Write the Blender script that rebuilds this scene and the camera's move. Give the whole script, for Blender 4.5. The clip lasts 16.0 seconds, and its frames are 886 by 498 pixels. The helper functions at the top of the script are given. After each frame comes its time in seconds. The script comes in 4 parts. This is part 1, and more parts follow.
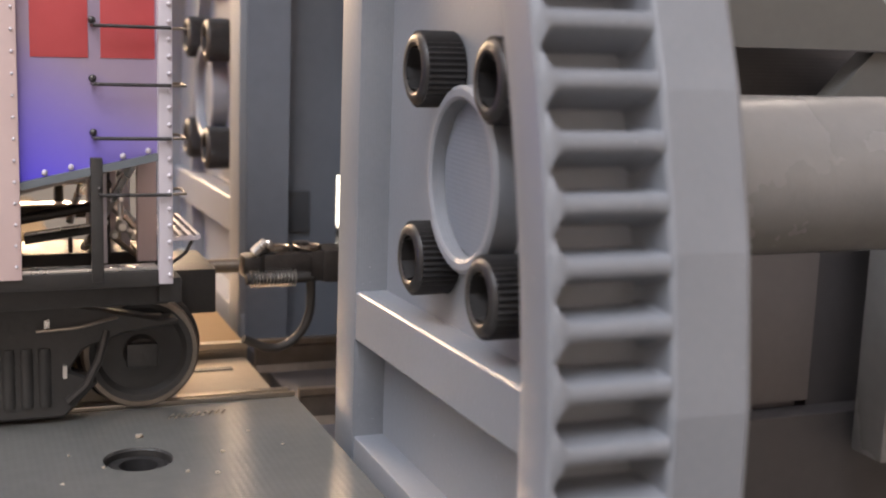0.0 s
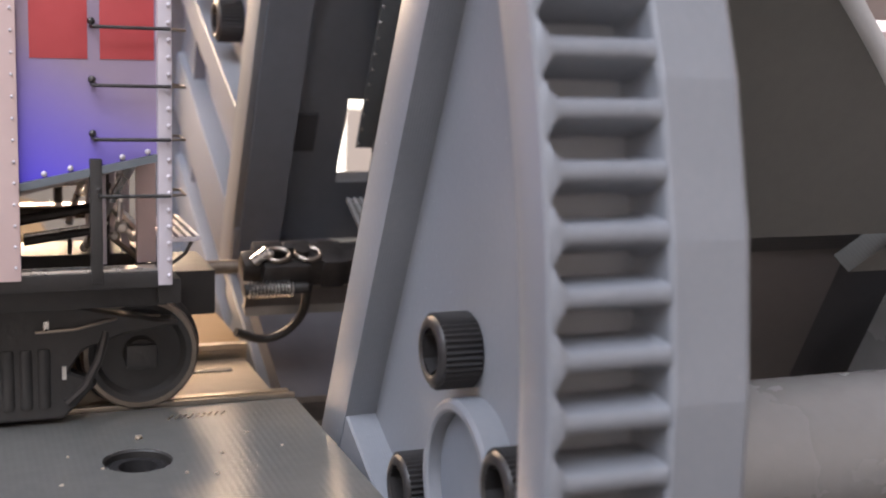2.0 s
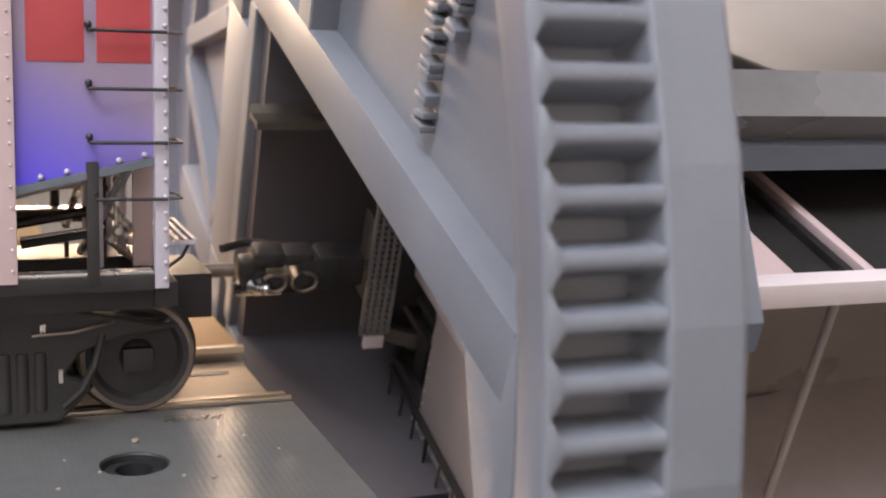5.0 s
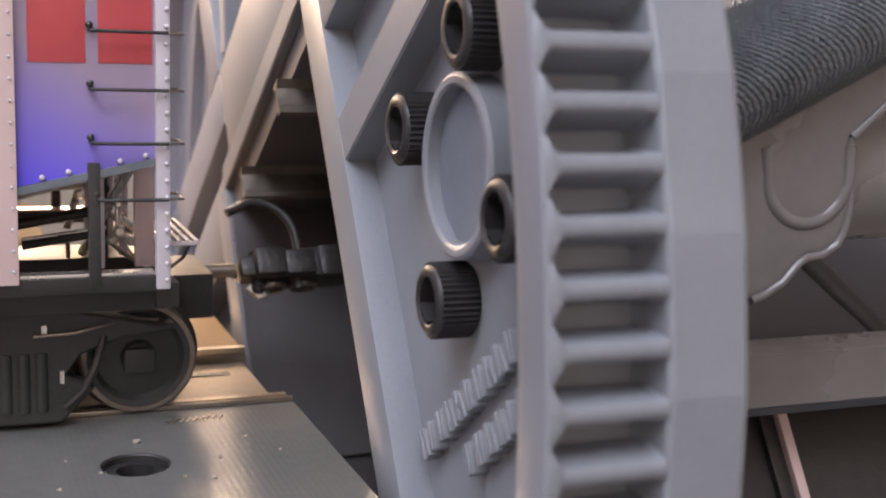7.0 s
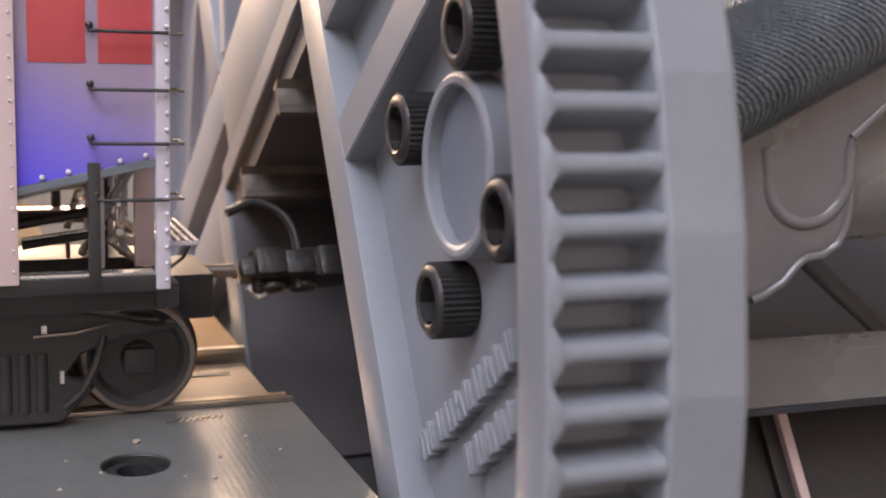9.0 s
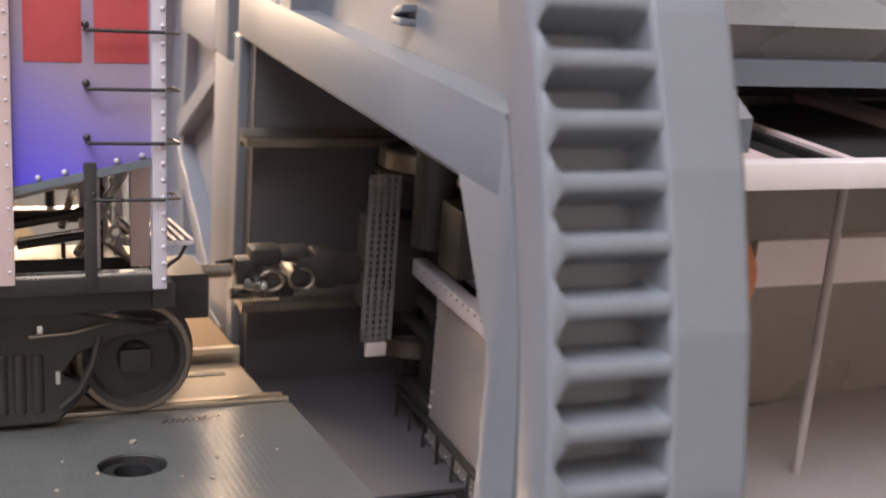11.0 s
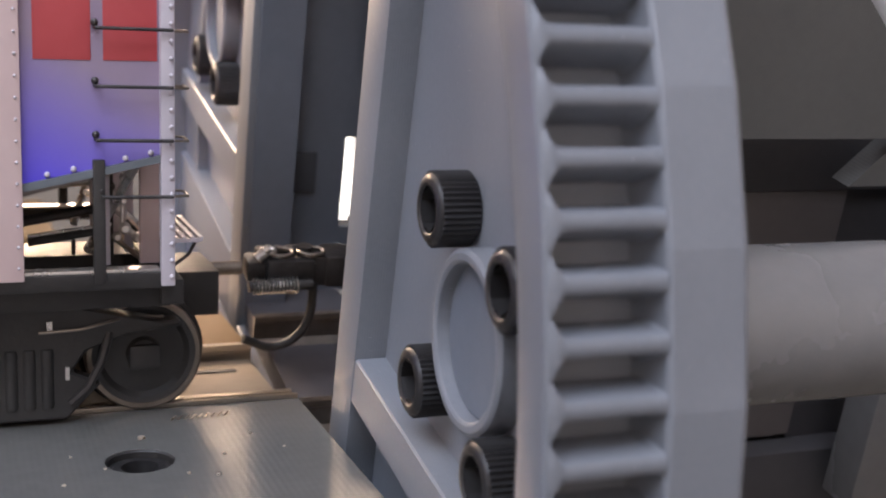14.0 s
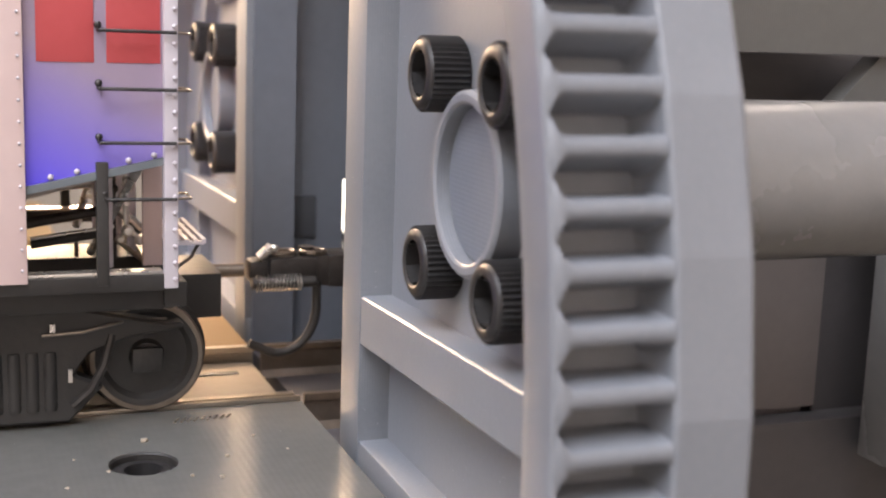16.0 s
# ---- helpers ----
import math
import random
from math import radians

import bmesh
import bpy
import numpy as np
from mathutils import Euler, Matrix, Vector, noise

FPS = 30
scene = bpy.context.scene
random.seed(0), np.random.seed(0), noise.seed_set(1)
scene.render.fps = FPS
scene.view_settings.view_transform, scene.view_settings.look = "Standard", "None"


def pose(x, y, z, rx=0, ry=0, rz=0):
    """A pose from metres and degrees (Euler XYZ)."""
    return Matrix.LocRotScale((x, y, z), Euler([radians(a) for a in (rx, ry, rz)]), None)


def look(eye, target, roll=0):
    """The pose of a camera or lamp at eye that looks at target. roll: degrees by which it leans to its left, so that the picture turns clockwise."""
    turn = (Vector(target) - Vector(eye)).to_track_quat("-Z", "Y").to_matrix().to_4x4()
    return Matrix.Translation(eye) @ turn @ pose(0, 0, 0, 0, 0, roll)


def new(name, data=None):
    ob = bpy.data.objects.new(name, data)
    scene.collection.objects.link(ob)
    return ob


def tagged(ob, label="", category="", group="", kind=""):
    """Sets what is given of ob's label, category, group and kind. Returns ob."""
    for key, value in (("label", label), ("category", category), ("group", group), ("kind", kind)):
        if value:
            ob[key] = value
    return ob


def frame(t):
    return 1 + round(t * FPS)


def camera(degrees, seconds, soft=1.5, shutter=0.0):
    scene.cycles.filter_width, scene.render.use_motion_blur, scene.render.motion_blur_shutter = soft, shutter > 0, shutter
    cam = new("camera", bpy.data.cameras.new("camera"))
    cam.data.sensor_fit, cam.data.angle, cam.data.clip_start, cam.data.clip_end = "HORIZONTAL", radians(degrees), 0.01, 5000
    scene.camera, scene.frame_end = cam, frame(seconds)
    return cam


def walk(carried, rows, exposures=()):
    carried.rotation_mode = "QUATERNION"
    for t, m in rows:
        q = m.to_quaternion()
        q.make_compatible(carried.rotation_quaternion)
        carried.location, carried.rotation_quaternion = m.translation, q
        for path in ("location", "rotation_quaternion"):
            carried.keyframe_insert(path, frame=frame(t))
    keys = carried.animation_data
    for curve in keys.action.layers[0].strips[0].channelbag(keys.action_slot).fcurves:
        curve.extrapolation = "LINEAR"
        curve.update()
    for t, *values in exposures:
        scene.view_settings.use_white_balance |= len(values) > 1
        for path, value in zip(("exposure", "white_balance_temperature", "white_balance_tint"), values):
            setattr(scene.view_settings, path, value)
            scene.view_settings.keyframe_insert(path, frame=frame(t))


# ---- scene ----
MM = 0.001


# ---------------------------------------------------------------- camera and its walk
cam = camera(38.04, 16.0, soft=2.0)
EYE = Vector((-27.18, -110.0, 22.75)) * MM
FOCAL = 2274.0
cam.data.dof.use_dof = True
cam.data.dof.focus_distance = 0.092
cam.data.dof.aperture_fstop = 72.0


def aim(dx, dy, side=0.0):
    """The pose whose picture of the waiting car lies dx to the right of and dy below that of the first one, with a sway in millimetres."""
    yaw, pitch = 0.3748 - (dx + FOCAL * side / 105.0) / FOCAL, -0.1836 + dy / FOCAL
    way = Vector((math.sin(yaw) * math.cos(pitch), math.cos(yaw) * math.cos(pitch), math.sin(pitch)))
    eye = EYE + Vector((math.cos(yaw), -math.sin(yaw), 0)) * side * MM
    return look(eye, eye + way, 2.02)


PATH = [(0.0, 0, 0, 0), (1.0, 0, 0.5, 0), (2.0, -1, 2, 0), (2.5, -3, 2, 0), (3.0, -6, 3, 0), (3.5, -7, 4, -0.1), (4.0, -8, 5, 0), (5.2, -6, 8, 0),
        (6.5, -4, 9, 0), (9.0, -4, 9, 0), (10.2, -8, 9, -0.3), (11.5, -12, 8, -0.7), (12.5, -11, 8, -0.8), (13.0, -10, 6, -0.6), (13.5, 0, 4, 0.1),
        (14.0, 5, 4, 0.55), (14.5, 10, 5, 0.75), (15.0, 8, 8, 0.35), (15.5, 7, 8, 0.2), (16.0, 10, 8, 0.2)]
walk(cam, [(t, aim(dx, dy, side)) for t, dx, dy, side in PATH],
     exposures=[(0.0, 0.21, 6750, 11), (1.0, 0.21, 6750, 11), (2.0, 0.21, 6350, 12), (3.0, 0.23, 6000, 10), (3.5, 0.24, 6400, 11), (4.0, 0.23, 6450, 11), (6.5, 0.18, 6400, 14), (9.0, 0.2, 6400, 15), (11.5, 0.21, 6500, 10),
                (13.2, 0.18, 6400, 11), (13.5, 0.16, 6350, 12), (14.0, -0.09, 6100, 13), (14.5, 0.04, 6130, 11), (15.0, 0.45, 6300, 11), (15.5, 0.48, 6500, 11), (16.0, 0.52, 6700, 11)])

# ---------------------------------------------------------------- light
world = bpy.data.worlds.new("world")
world.use_nodes = True
scene.world = world
world.node_tree.nodes["Background"].inputs[0].default_value = (0.55, 0.6, 0.7, 1)
world.node_tree.nodes["Background"].inputs[1].default_value = 0.05


def area(name, eye, target, sx, sy, watts, colour):
    la = bpy.data.lights.new(name, "AREA")
    la.shape, la.size, la.size_y, la.energy, la.color = "RECTANGLE", sx, sy, watts, colour
    ob = new(name, la)
    ob.matrix_world = look(eye, target)
    return ob


# ceiling panels of the room and a warm strip lamp behind the track
area("ceiling_light_near", (-0.6, -0.6, 1.45), (0, 0.0, 0), 1.7, 1.1, 54.0, (0.84, 0.89, 1.0))
area("ceiling_light_far", (0.25, 1.25, 1.45), (0, 0.05, 0), 2.0, 1.0, 58.0, (1.0, 0.85, 0.74))
area("strip_lamp", (-0.03, 0.15, 0.06), (-0.012, 0.0, -0.012), 0.1, 0.03, 0.62, (1.0, 0.7, 0.45))


# ---------------------------------------------------------------- materials
def nodes_of(name):
    m = bpy.data.materials.new(name)
    m.use_nodes = True
    nt = m.node_tree
    return m, nt, nt.nodes["Principled BSDF"]


def surface(name, c1, c2, rough=0.5, metal=0.0, grain=600.0, patch=60.0, bump=0.15, layers=0.0, axis=2, spec=0.5, rvar=0.12, specks=0.0, noise_height=1.0):
    """A worn surface: patches between two colours, grain, pale specks (dust, and painted glints on hatched print), and
    printed layers along an axis.
    """
    m, nt, b = nodes_of(name)
    n, l = nt.nodes, nt.links
    tc = n.new("ShaderNodeTexCoord")
    big = n.new("ShaderNodeTexNoise")
    big.inputs["Scale"].default_value, big.inputs["Detail"].default_value = patch, 6
    l.new(tc.outputs["Object"], big.inputs["Vector"])
    fine = n.new("ShaderNodeTexNoise")
    fine.inputs["Scale"].default_value, fine.inputs["Detail"].default_value = grain, 3
    l.new(tc.outputs["Object"], fine.inputs["Vector"])
    mix = n.new("ShaderNodeMix")
    mix.data_type = "RGBA"
    mix.inputs["A"].default_value, mix.inputs["B"].default_value = (*c1, 1), (*c2, 1)
    add = n.new("ShaderNodeMath")
    add.operation = "MULTIPLY_ADD"
    l.new(fine.outputs["Fac"], add.inputs[0])
    add.inputs[1].default_value = 0.5
    sub = n.new("ShaderNodeMath")
    sub.operation = "MULTIPLY_ADD"
    l.new(big.outputs["Fac"], sub.inputs[0])
    sub.inputs[1].default_value, sub.inputs[2].default_value = 1.6, -0.55
    l.new(sub.outputs[0], add.inputs[2])
    add.use_clamp = True
    l.new(add.outputs[0], mix.inputs["Factor"])
    colour = mix.outputs["Result"]
    if specks:
        dust_glints = n.new("ShaderNodeTexVoronoi")
        dust_glints.inputs["Scale"].default_value = grain * 0.5
        l.new(tc.outputs["Object"], dust_glints.inputs["Vector"])
        lt = n.new("ShaderNodeMath")
        lt.operation = "LESS_THAN"
        l.new(dust_glints.outputs["Distance"], lt.inputs[0])
        lt.inputs[1].default_value = specks
        m2 = n.new("ShaderNodeMix")
        m2.data_type = "RGBA"
        l.new(lt.outputs[0], m2.inputs["Factor"])
        l.new(colour, m2.inputs["A"])
        m2.inputs["B"].default_value = (0.6, 0.6, 0.6, 1)
        colour = m2.outputs["Result"]
    l.new(colour, b.inputs["Base Color"])
    ro = n.new("ShaderNodeMath")
    ro.operation = "MULTIPLY_ADD"
    l.new(big.outputs["Fac"], ro.inputs[0])
    ro.inputs[1].default_value, ro.inputs[2].default_value = rvar * 2, rough - rvar
    l.new(ro.outputs[0], b.inputs["Roughness"])
    b.inputs["Metallic"].default_value = metal
    b.inputs["Specular IOR Level"].default_value = spec
    height = fine.outputs["Fac"]
    if layers:
        sep = n.new("ShaderNodeSeparateXYZ")
        l.new(tc.outputs["Object"], sep.inputs[0])
        mul = n.new("ShaderNodeMath")
        mul.operation = "MULTIPLY"
        l.new(sep.outputs[axis], mul.inputs[0])
        mul.inputs[1].default_value = 2 * math.pi / layers
        sn = n.new("ShaderNodeMath")
        sn.operation = "SINE"
        l.new(mul.outputs[0], sn.inputs[0])
        ad = n.new("ShaderNodeMath")
        ad.operation = "MULTIPLY_ADD"
        l.new(sn.outputs[0], ad.inputs[0])
        ad.inputs[1].default_value = 0.45
        low = n.new("ShaderNodeMath")
        low.operation = "MULTIPLY"
        l.new(fine.outputs["Fac"], low.inputs[0])
        low.inputs[1].default_value = noise_height
        l.new(low.outputs[0], ad.inputs[2])
        height = ad.outputs[0]
    bp = n.new("ShaderNodeBump")
    bp.inputs["Strength"].default_value, bp.inputs["Distance"].default_value = bump, 0.0002
    l.new(height, bp.inputs["Height"])
    l.new(bp.outputs["Normal"], b.inputs["Normal"])
    return m


def hatched(name, c1, c2, spacing):
    """Glossy printed infill: broken parallel ridges that catch the light in short dashes, with glints painted in as
    pale specks.
    """
    m = surface(name, c1, c2, 0.24, grain=2500, patch=400, bump=0.1, rvar=0.08, specks=0.06)
    nt = m.node_tree
    n, l = nt.nodes, nt.links
    tc = n.new("ShaderNodeTexCoord")
    mp = n.new("ShaderNodeMapping")
    mp.inputs["Rotation"].default_value = (0.3, 0.25, 0.0)
    l.new(tc.outputs["Object"], mp.inputs["Vector"])
    heights = []
    for direction, amount in (("Z", 1.0), ("X", 0.45)):
        wave = n.new("ShaderNodeTexWave")
        wave.bands_direction = direction
        wave.inputs["Scale"].default_value = 0.314 / spacing * (1.0 if direction == "Z" else 0.4)
        wave.inputs["Distortion"].default_value, wave.inputs["Detail"].default_value, wave.inputs["Detail Scale"].default_value = 2.5, 3.0, 2.0
        l.new(mp.outputs["Vector"], wave.inputs["Vector"])
        k = n.new("ShaderNodeMath")
        k.operation = "MULTIPLY"
        l.new(wave.outputs["Fac"], k.inputs[0])
        k.inputs[1].default_value = amount
        heights.append(k)
    total = n.new("ShaderNodeMath")
    l.new(heights[0].outputs[0], total.inputs[0])
    l.new(heights[1].outputs[0], total.inputs[1])
    bp = n.new("ShaderNodeBump")
    bp.inputs["Strength"].default_value, bp.inputs["Distance"].default_value = 1.0, 0.0004
    l.new(total.outputs[0], bp.inputs["Height"])
    l.new(bp.outputs["Normal"], n["Principled BSDF"].inputs["Normal"])
    return m


def glow(name, colour, strength):
    m, nt, b = nodes_of(name)
    b.inputs["Base Color"].default_value = (*colour, 1)
    b.inputs["Emission Color"].default_value = (*colour, 1)
    b.inputs["Emission Strength"].default_value = strength
    return m


PRINT = surface("grey_printed_plastic", (0.168, 0.18, 0.202), (0.225, 0.236, 0.258), 0.42, grain=2600, patch=90, bump=0.1, layers=0.0002, axis=0, specks=0.035, noise_height=0.6)
# paler copy of the print, the edge highlight put into its colour
BEAD_LIT = surface("lit_edge_plastic", (0.4, 0.41, 0.42), (0.5, 0.51, 0.52), 0.35, grain=900, patch=90, bump=0.3)
# print colour darkened for the shade inside the drum
FLOOR_SHADE = surface("brown_grey_floor_shade", (0.095, 0.088, 0.094), (0.14, 0.13, 0.136), 0.5, grain=900, patch=70, bump=0.07, layers=0.0003, axis=2)
# darkest copy of the print, shade put into the colour
DEEP_SHADE = surface("black_brown_shade", (0.042, 0.039, 0.041), (0.068, 0.062, 0.062), 0.5, grain=900, patch=70, bump=0.07, layers=0.0003, axis=2)
BROWN_PANEL = surface("brown_grey_print", (0.1, 0.088, 0.082), (0.14, 0.122, 0.115), 0.5, grain=1500, patch=90, bump=0.08, layers=0.0002, axis=0)
PRINT_RIM = surface("lined_grey_plastic", (0.168, 0.18, 0.202), (0.225, 0.236, 0.258), 0.36, grain=2600, patch=90, bump=0.3, layers=0.00024, axis=0, specks=0.02, noise_height=0.15)
# darker copy of the print colour for far wall, hidden face and tube plugs
PRINT_DARK = surface("darker_print_copy", (0.125, 0.141, 0.17), (0.178, 0.197, 0.23), 0.5, grain=900, patch=70, bump=0.07, layers=0.0003, axis=2)
# print colour with shade mixed in, a little browner
PRINT_MID = surface("shaded_grey_plastic", (0.17, 0.165, 0.16), (0.23, 0.222, 0.215), 0.27, grain=900, patch=90, bump=0.12)
PRINT_RIB = hatched("hatched_grey_plastic", (0.1, 0.12, 0.135), (0.2, 0.225, 0.245), 0.0002)
STEEL_BLACK = surface("black_oxide_steel", (0.022, 0.021, 0.022), (0.04, 0.038, 0.037), 0.46, metal=0.3, grain=1500, patch=300, bump=0.3)
CUP = surface("grey_cup", (0.125, 0.118, 0.118), (0.18, 0.17, 0.168), 0.24, grain=900, patch=120, bump=0.2)
BLACK = surface("black_plastic", (0.019, 0.0175, 0.0165), (0.036, 0.033, 0.03), 0.48, grain=1200, patch=200, bump=0.3)
BROWN_BLACK = surface("weathered_black_metal", (0.026, 0.024, 0.023), (0.058, 0.052, 0.049), 0.4, metal=0.4, grain=1800, patch=400, bump=0.4)
WHEEL_RIM = surface("worn_wheel_steel", (0.2, 0.17, 0.14), (0.34, 0.29, 0.24), 0.35, metal=0.9, grain=1200, patch=300)
SILVER = surface("bright_metal", (0.6, 0.58, 0.55), (0.75, 0.73, 0.7), 0.28, metal=0.9, grain=1200, patch=300)
DECK = surface("brushed_grey_deck", (0.155, 0.155, 0.146), (0.245, 0.24, 0.222), 0.22, metal=0.4, grain=900, patch=45, bump=0.028, layers=0.0005, axis=0, rvar=0.1, specks=0.012)
DECK_TAN = surface("tan_deck", (0.3, 0.25, 0.19), (0.42, 0.35, 0.27), 0.38, metal=0.2, grain=900, patch=90, bump=0.2)
RAIL = surface("nickel_rail", (0.45, 0.4, 0.33), (0.6, 0.53, 0.43), 0.3, metal=0.9, grain=900, patch=120)
PINK_WHITE = surface("pinkish_white_paint", (0.6, 0.45, 0.43), (0.68, 0.53, 0.5), 0.45, grain=900, patch=120, bump=0.1)
PALE = surface("pale_grey_paint", (0.5, 0.46, 0.5), (0.62, 0.57, 0.6), 0.4, grain=900, patch=150, bump=0.12)
RED = surface("red_paint", (0.42, 0.05, 0.055), (0.5, 0.075, 0.08), 0.45, grain=900, patch=100, bump=0.1)
SLATE = surface("slate_edge_paint", (0.1, 0.12, 0.14), (0.17, 0.19, 0.2), 0.4, grain=900, patch=200)
ORANGE = surface("orange_plastic", (0.6, 0.2, 0.09), (0.7, 0.27, 0.13), 0.45, grain=600, patch=100)
CREAM = surface("cream_interior_paint", (0.74, 0.64, 0.62), (0.82, 0.73, 0.71), 0.5, grain=600, patch=60)
GREY_IN = surface("dusty_interior", (0.33, 0.285, 0.27), (0.45, 0.395, 0.37), 0.35, grain=600, patch=50)
SLOPE = surface("brown_floor_sheet", (0.2, 0.17, 0.152), (0.29, 0.25, 0.225), 0.3, grain=600, patch=50, bump=0.1)
WALL_PAINT = surface("beige_wall_paint", (0.68, 0.62, 0.56), (0.74, 0.68, 0.62), 0.7, grain=40, patch=2)
DARK_TABLE = surface("dark_table_laminate", (0.04, 0.042, 0.04), (0.065, 0.067, 0.063), 0.5, grain=500, patch=30)
BACK_DARK = surface("dark_backboard", (0.05, 0.055, 0.065), (0.085, 0.09, 0.1), 0.6, grain=300, patch=30)
# darker olive copy of the print carries the near side's shade in its colour
WALL_SHADE = surface("shaded_olive_plastic", (0.085, 0.085, 0.08), (0.12, 0.118, 0.11), 0.42, grain=1500, patch=90, bump=0.08, layers=0.0002, axis=0)
BACK_BEIGE = surface("beige_board_paint", (0.3, 0.25, 0.2), (0.36, 0.31, 0.25), 0.7, grain=40, patch=6)
FLOOR = surface("grey_floor", (0.12, 0.115, 0.11), (0.17, 0.165, 0.16), 0.5, grain=60, patch=3, bump=0.05)
YELLOW = surface("ochre_board", (0.2, 0.115, 0.04), (0.26, 0.155, 0.06), 0.55, grain=400, patch=40)


def lilac_gradient():
    """Lilac side sheet whose colour turns to deep blue towards one lower corner."""
    m = surface("lilac_to_blue_sheet", (0.28, 0.215, 0.295), (0.32, 0.25, 0.33), 0.4, grain=900, patch=90, bump=0.1)
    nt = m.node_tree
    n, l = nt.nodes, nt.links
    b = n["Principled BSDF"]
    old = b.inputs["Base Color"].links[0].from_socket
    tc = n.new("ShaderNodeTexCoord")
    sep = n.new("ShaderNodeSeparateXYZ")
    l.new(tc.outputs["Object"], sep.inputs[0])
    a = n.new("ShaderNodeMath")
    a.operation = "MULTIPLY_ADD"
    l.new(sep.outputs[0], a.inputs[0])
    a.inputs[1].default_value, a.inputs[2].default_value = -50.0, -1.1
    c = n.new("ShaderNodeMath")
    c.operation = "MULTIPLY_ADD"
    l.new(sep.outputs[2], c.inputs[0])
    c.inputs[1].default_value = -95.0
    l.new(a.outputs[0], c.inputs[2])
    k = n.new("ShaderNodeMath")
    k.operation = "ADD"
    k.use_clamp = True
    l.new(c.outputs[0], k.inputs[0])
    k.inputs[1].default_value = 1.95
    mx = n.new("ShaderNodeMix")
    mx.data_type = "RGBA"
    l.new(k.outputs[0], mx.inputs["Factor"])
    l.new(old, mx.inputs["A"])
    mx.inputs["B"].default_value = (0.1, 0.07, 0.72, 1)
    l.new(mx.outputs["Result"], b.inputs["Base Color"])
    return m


LILAC_BLUE = lilac_gradient()


# ---------------------------------------------------------------- mesh helpers (all in millimetres)
def box(bm, x0, x1, y0, y1, z0, z1, m=None):
    mat = Matrix.Translation(((x0 + x1) / 2, (y0 + y1) / 2, (z0 + z1) / 2)) @ Matrix.Diagonal((abs(x1 - x0), abs(y1 - y0), abs(z1 - z0), 1))
    bmesh.ops.create_cube(bm, size=1, matrix=(m @ mat) if m else mat)


def rod(bm, p0, p1, r, seg=12, r2=None):
    p0, p1 = Vector(p0), Vector(p1)
    d = p1 - p0
    mat = Matrix.Translation((p0 + p1) / 2) @ d.to_track_quat("Z", "Y").to_matrix().to_4x4()
    bmesh.ops.create_cone(bm, cap_ends=True, segments=seg, radius1=r, radius2=r if r2 is None else r2, depth=d.length, matrix=mat)


def ball(bm, p, r, seg=8):
    bmesh.ops.create_uvsphere(bm, u_segments=seg, v_segments=max(4, seg // 2 + 1), radius=r, matrix=Matrix.Translation(p))


def prism(bm, pts, a0, a1, axis="x"):
    """A polygon extruded: along x its points are (y, z), along y they are (x, z), along z they are (x, y)."""
    def at(p, a):
        return {"x": (a, p[0], p[1]), "y": (p[0], a, p[1]), "z": (p[0], p[1], a)}[axis]
    lo = [bm.verts.new(at(p, a0)) for p in pts]
    hi = [bm.verts.new(at(p, a1)) for p in pts]
    fs = [bm.faces.new(lo), bm.faces.new(hi[::-1])]
    for i in range(len(pts)):
        j = (i + 1) % len(pts)
        fs.append(bm.faces.new((lo[j], lo[i], hi[i], hi[j])))
    bmesh.ops.recalc_face_normals(bm, faces=fs)


def revolve(bm, profile, seg, centre=(0, 0), a0=0.0, a1=2 * math.pi, close=True):
    """A closed profile of (x, radius) turned about the x axis through centre (y, z)."""
    full = abs(a1 - a0 - 2 * math.pi) < 1e-6
    count = seg if full else seg + 1
    rings = []
    for i in range(count):
        a = a0 + (a1 - a0) * i / seg
        rings.append([bm.verts.new((x, centre[0] + r * math.cos(a), centre[1] + r * math.sin(a))) for x, r in profile])
    fs = []
    n = len(profile)
    for i in range(seg):
        p, q = rings[i], rings[(i + 1) % count]
        for j in range(n if close else n - 1):
            k = (j + 1) % n
            fs.append(bm.faces.new((p[j], p[k], q[k], q[j])))
    if not full and close:
        fs += [bm.faces.new(rings[0]), bm.faces.new(rings[-1][::-1])]
    bmesh.ops.recalc_face_normals(bm, faces=fs)


def tube_path(bm, pts, r, seg=8):
    """A round bar bent along its points, in one piece with closed ends."""
    pts = [Vector(p) for p in pts]
    rings, side = [], None
    for i, p in enumerate(pts):
        way = (pts[min(i + 1, len(pts) - 1)] - pts[max(i - 1, 0)]).normalized()
        if side is None:
            side = way.orthogonal().normalized()
        side = (side - way * side.dot(way)).normalized()
        up = way.cross(side)
        rings.append([bm.verts.new(p + (side * math.cos(2 * math.pi * k / seg) + up * math.sin(2 * math.pi * k / seg)) * r) for k in range(seg)])
    fs = [bm.faces.new(rings[0]), bm.faces.new(rings[-1][::-1])]
    for a, b in zip(rings, rings[1:]):
        for k in range(seg):
            fs.append(bm.faces.new((a[(k + 1) % seg], a[k], b[k], b[(k + 1) % seg])))
    bmesh.ops.recalc_face_normals(bm, faces=fs)


def soften(bm, width, seg=2, angle=35):
    es = [e for e in bm.edges if len(e.link_faces) == 2 and e.calc_face_angle(0) > radians(angle)]
    bmesh.ops.bevel(bm, geom=es, offset=width, segments=seg, profile=0.6, affect="EDGES", clamp_overlap=True)


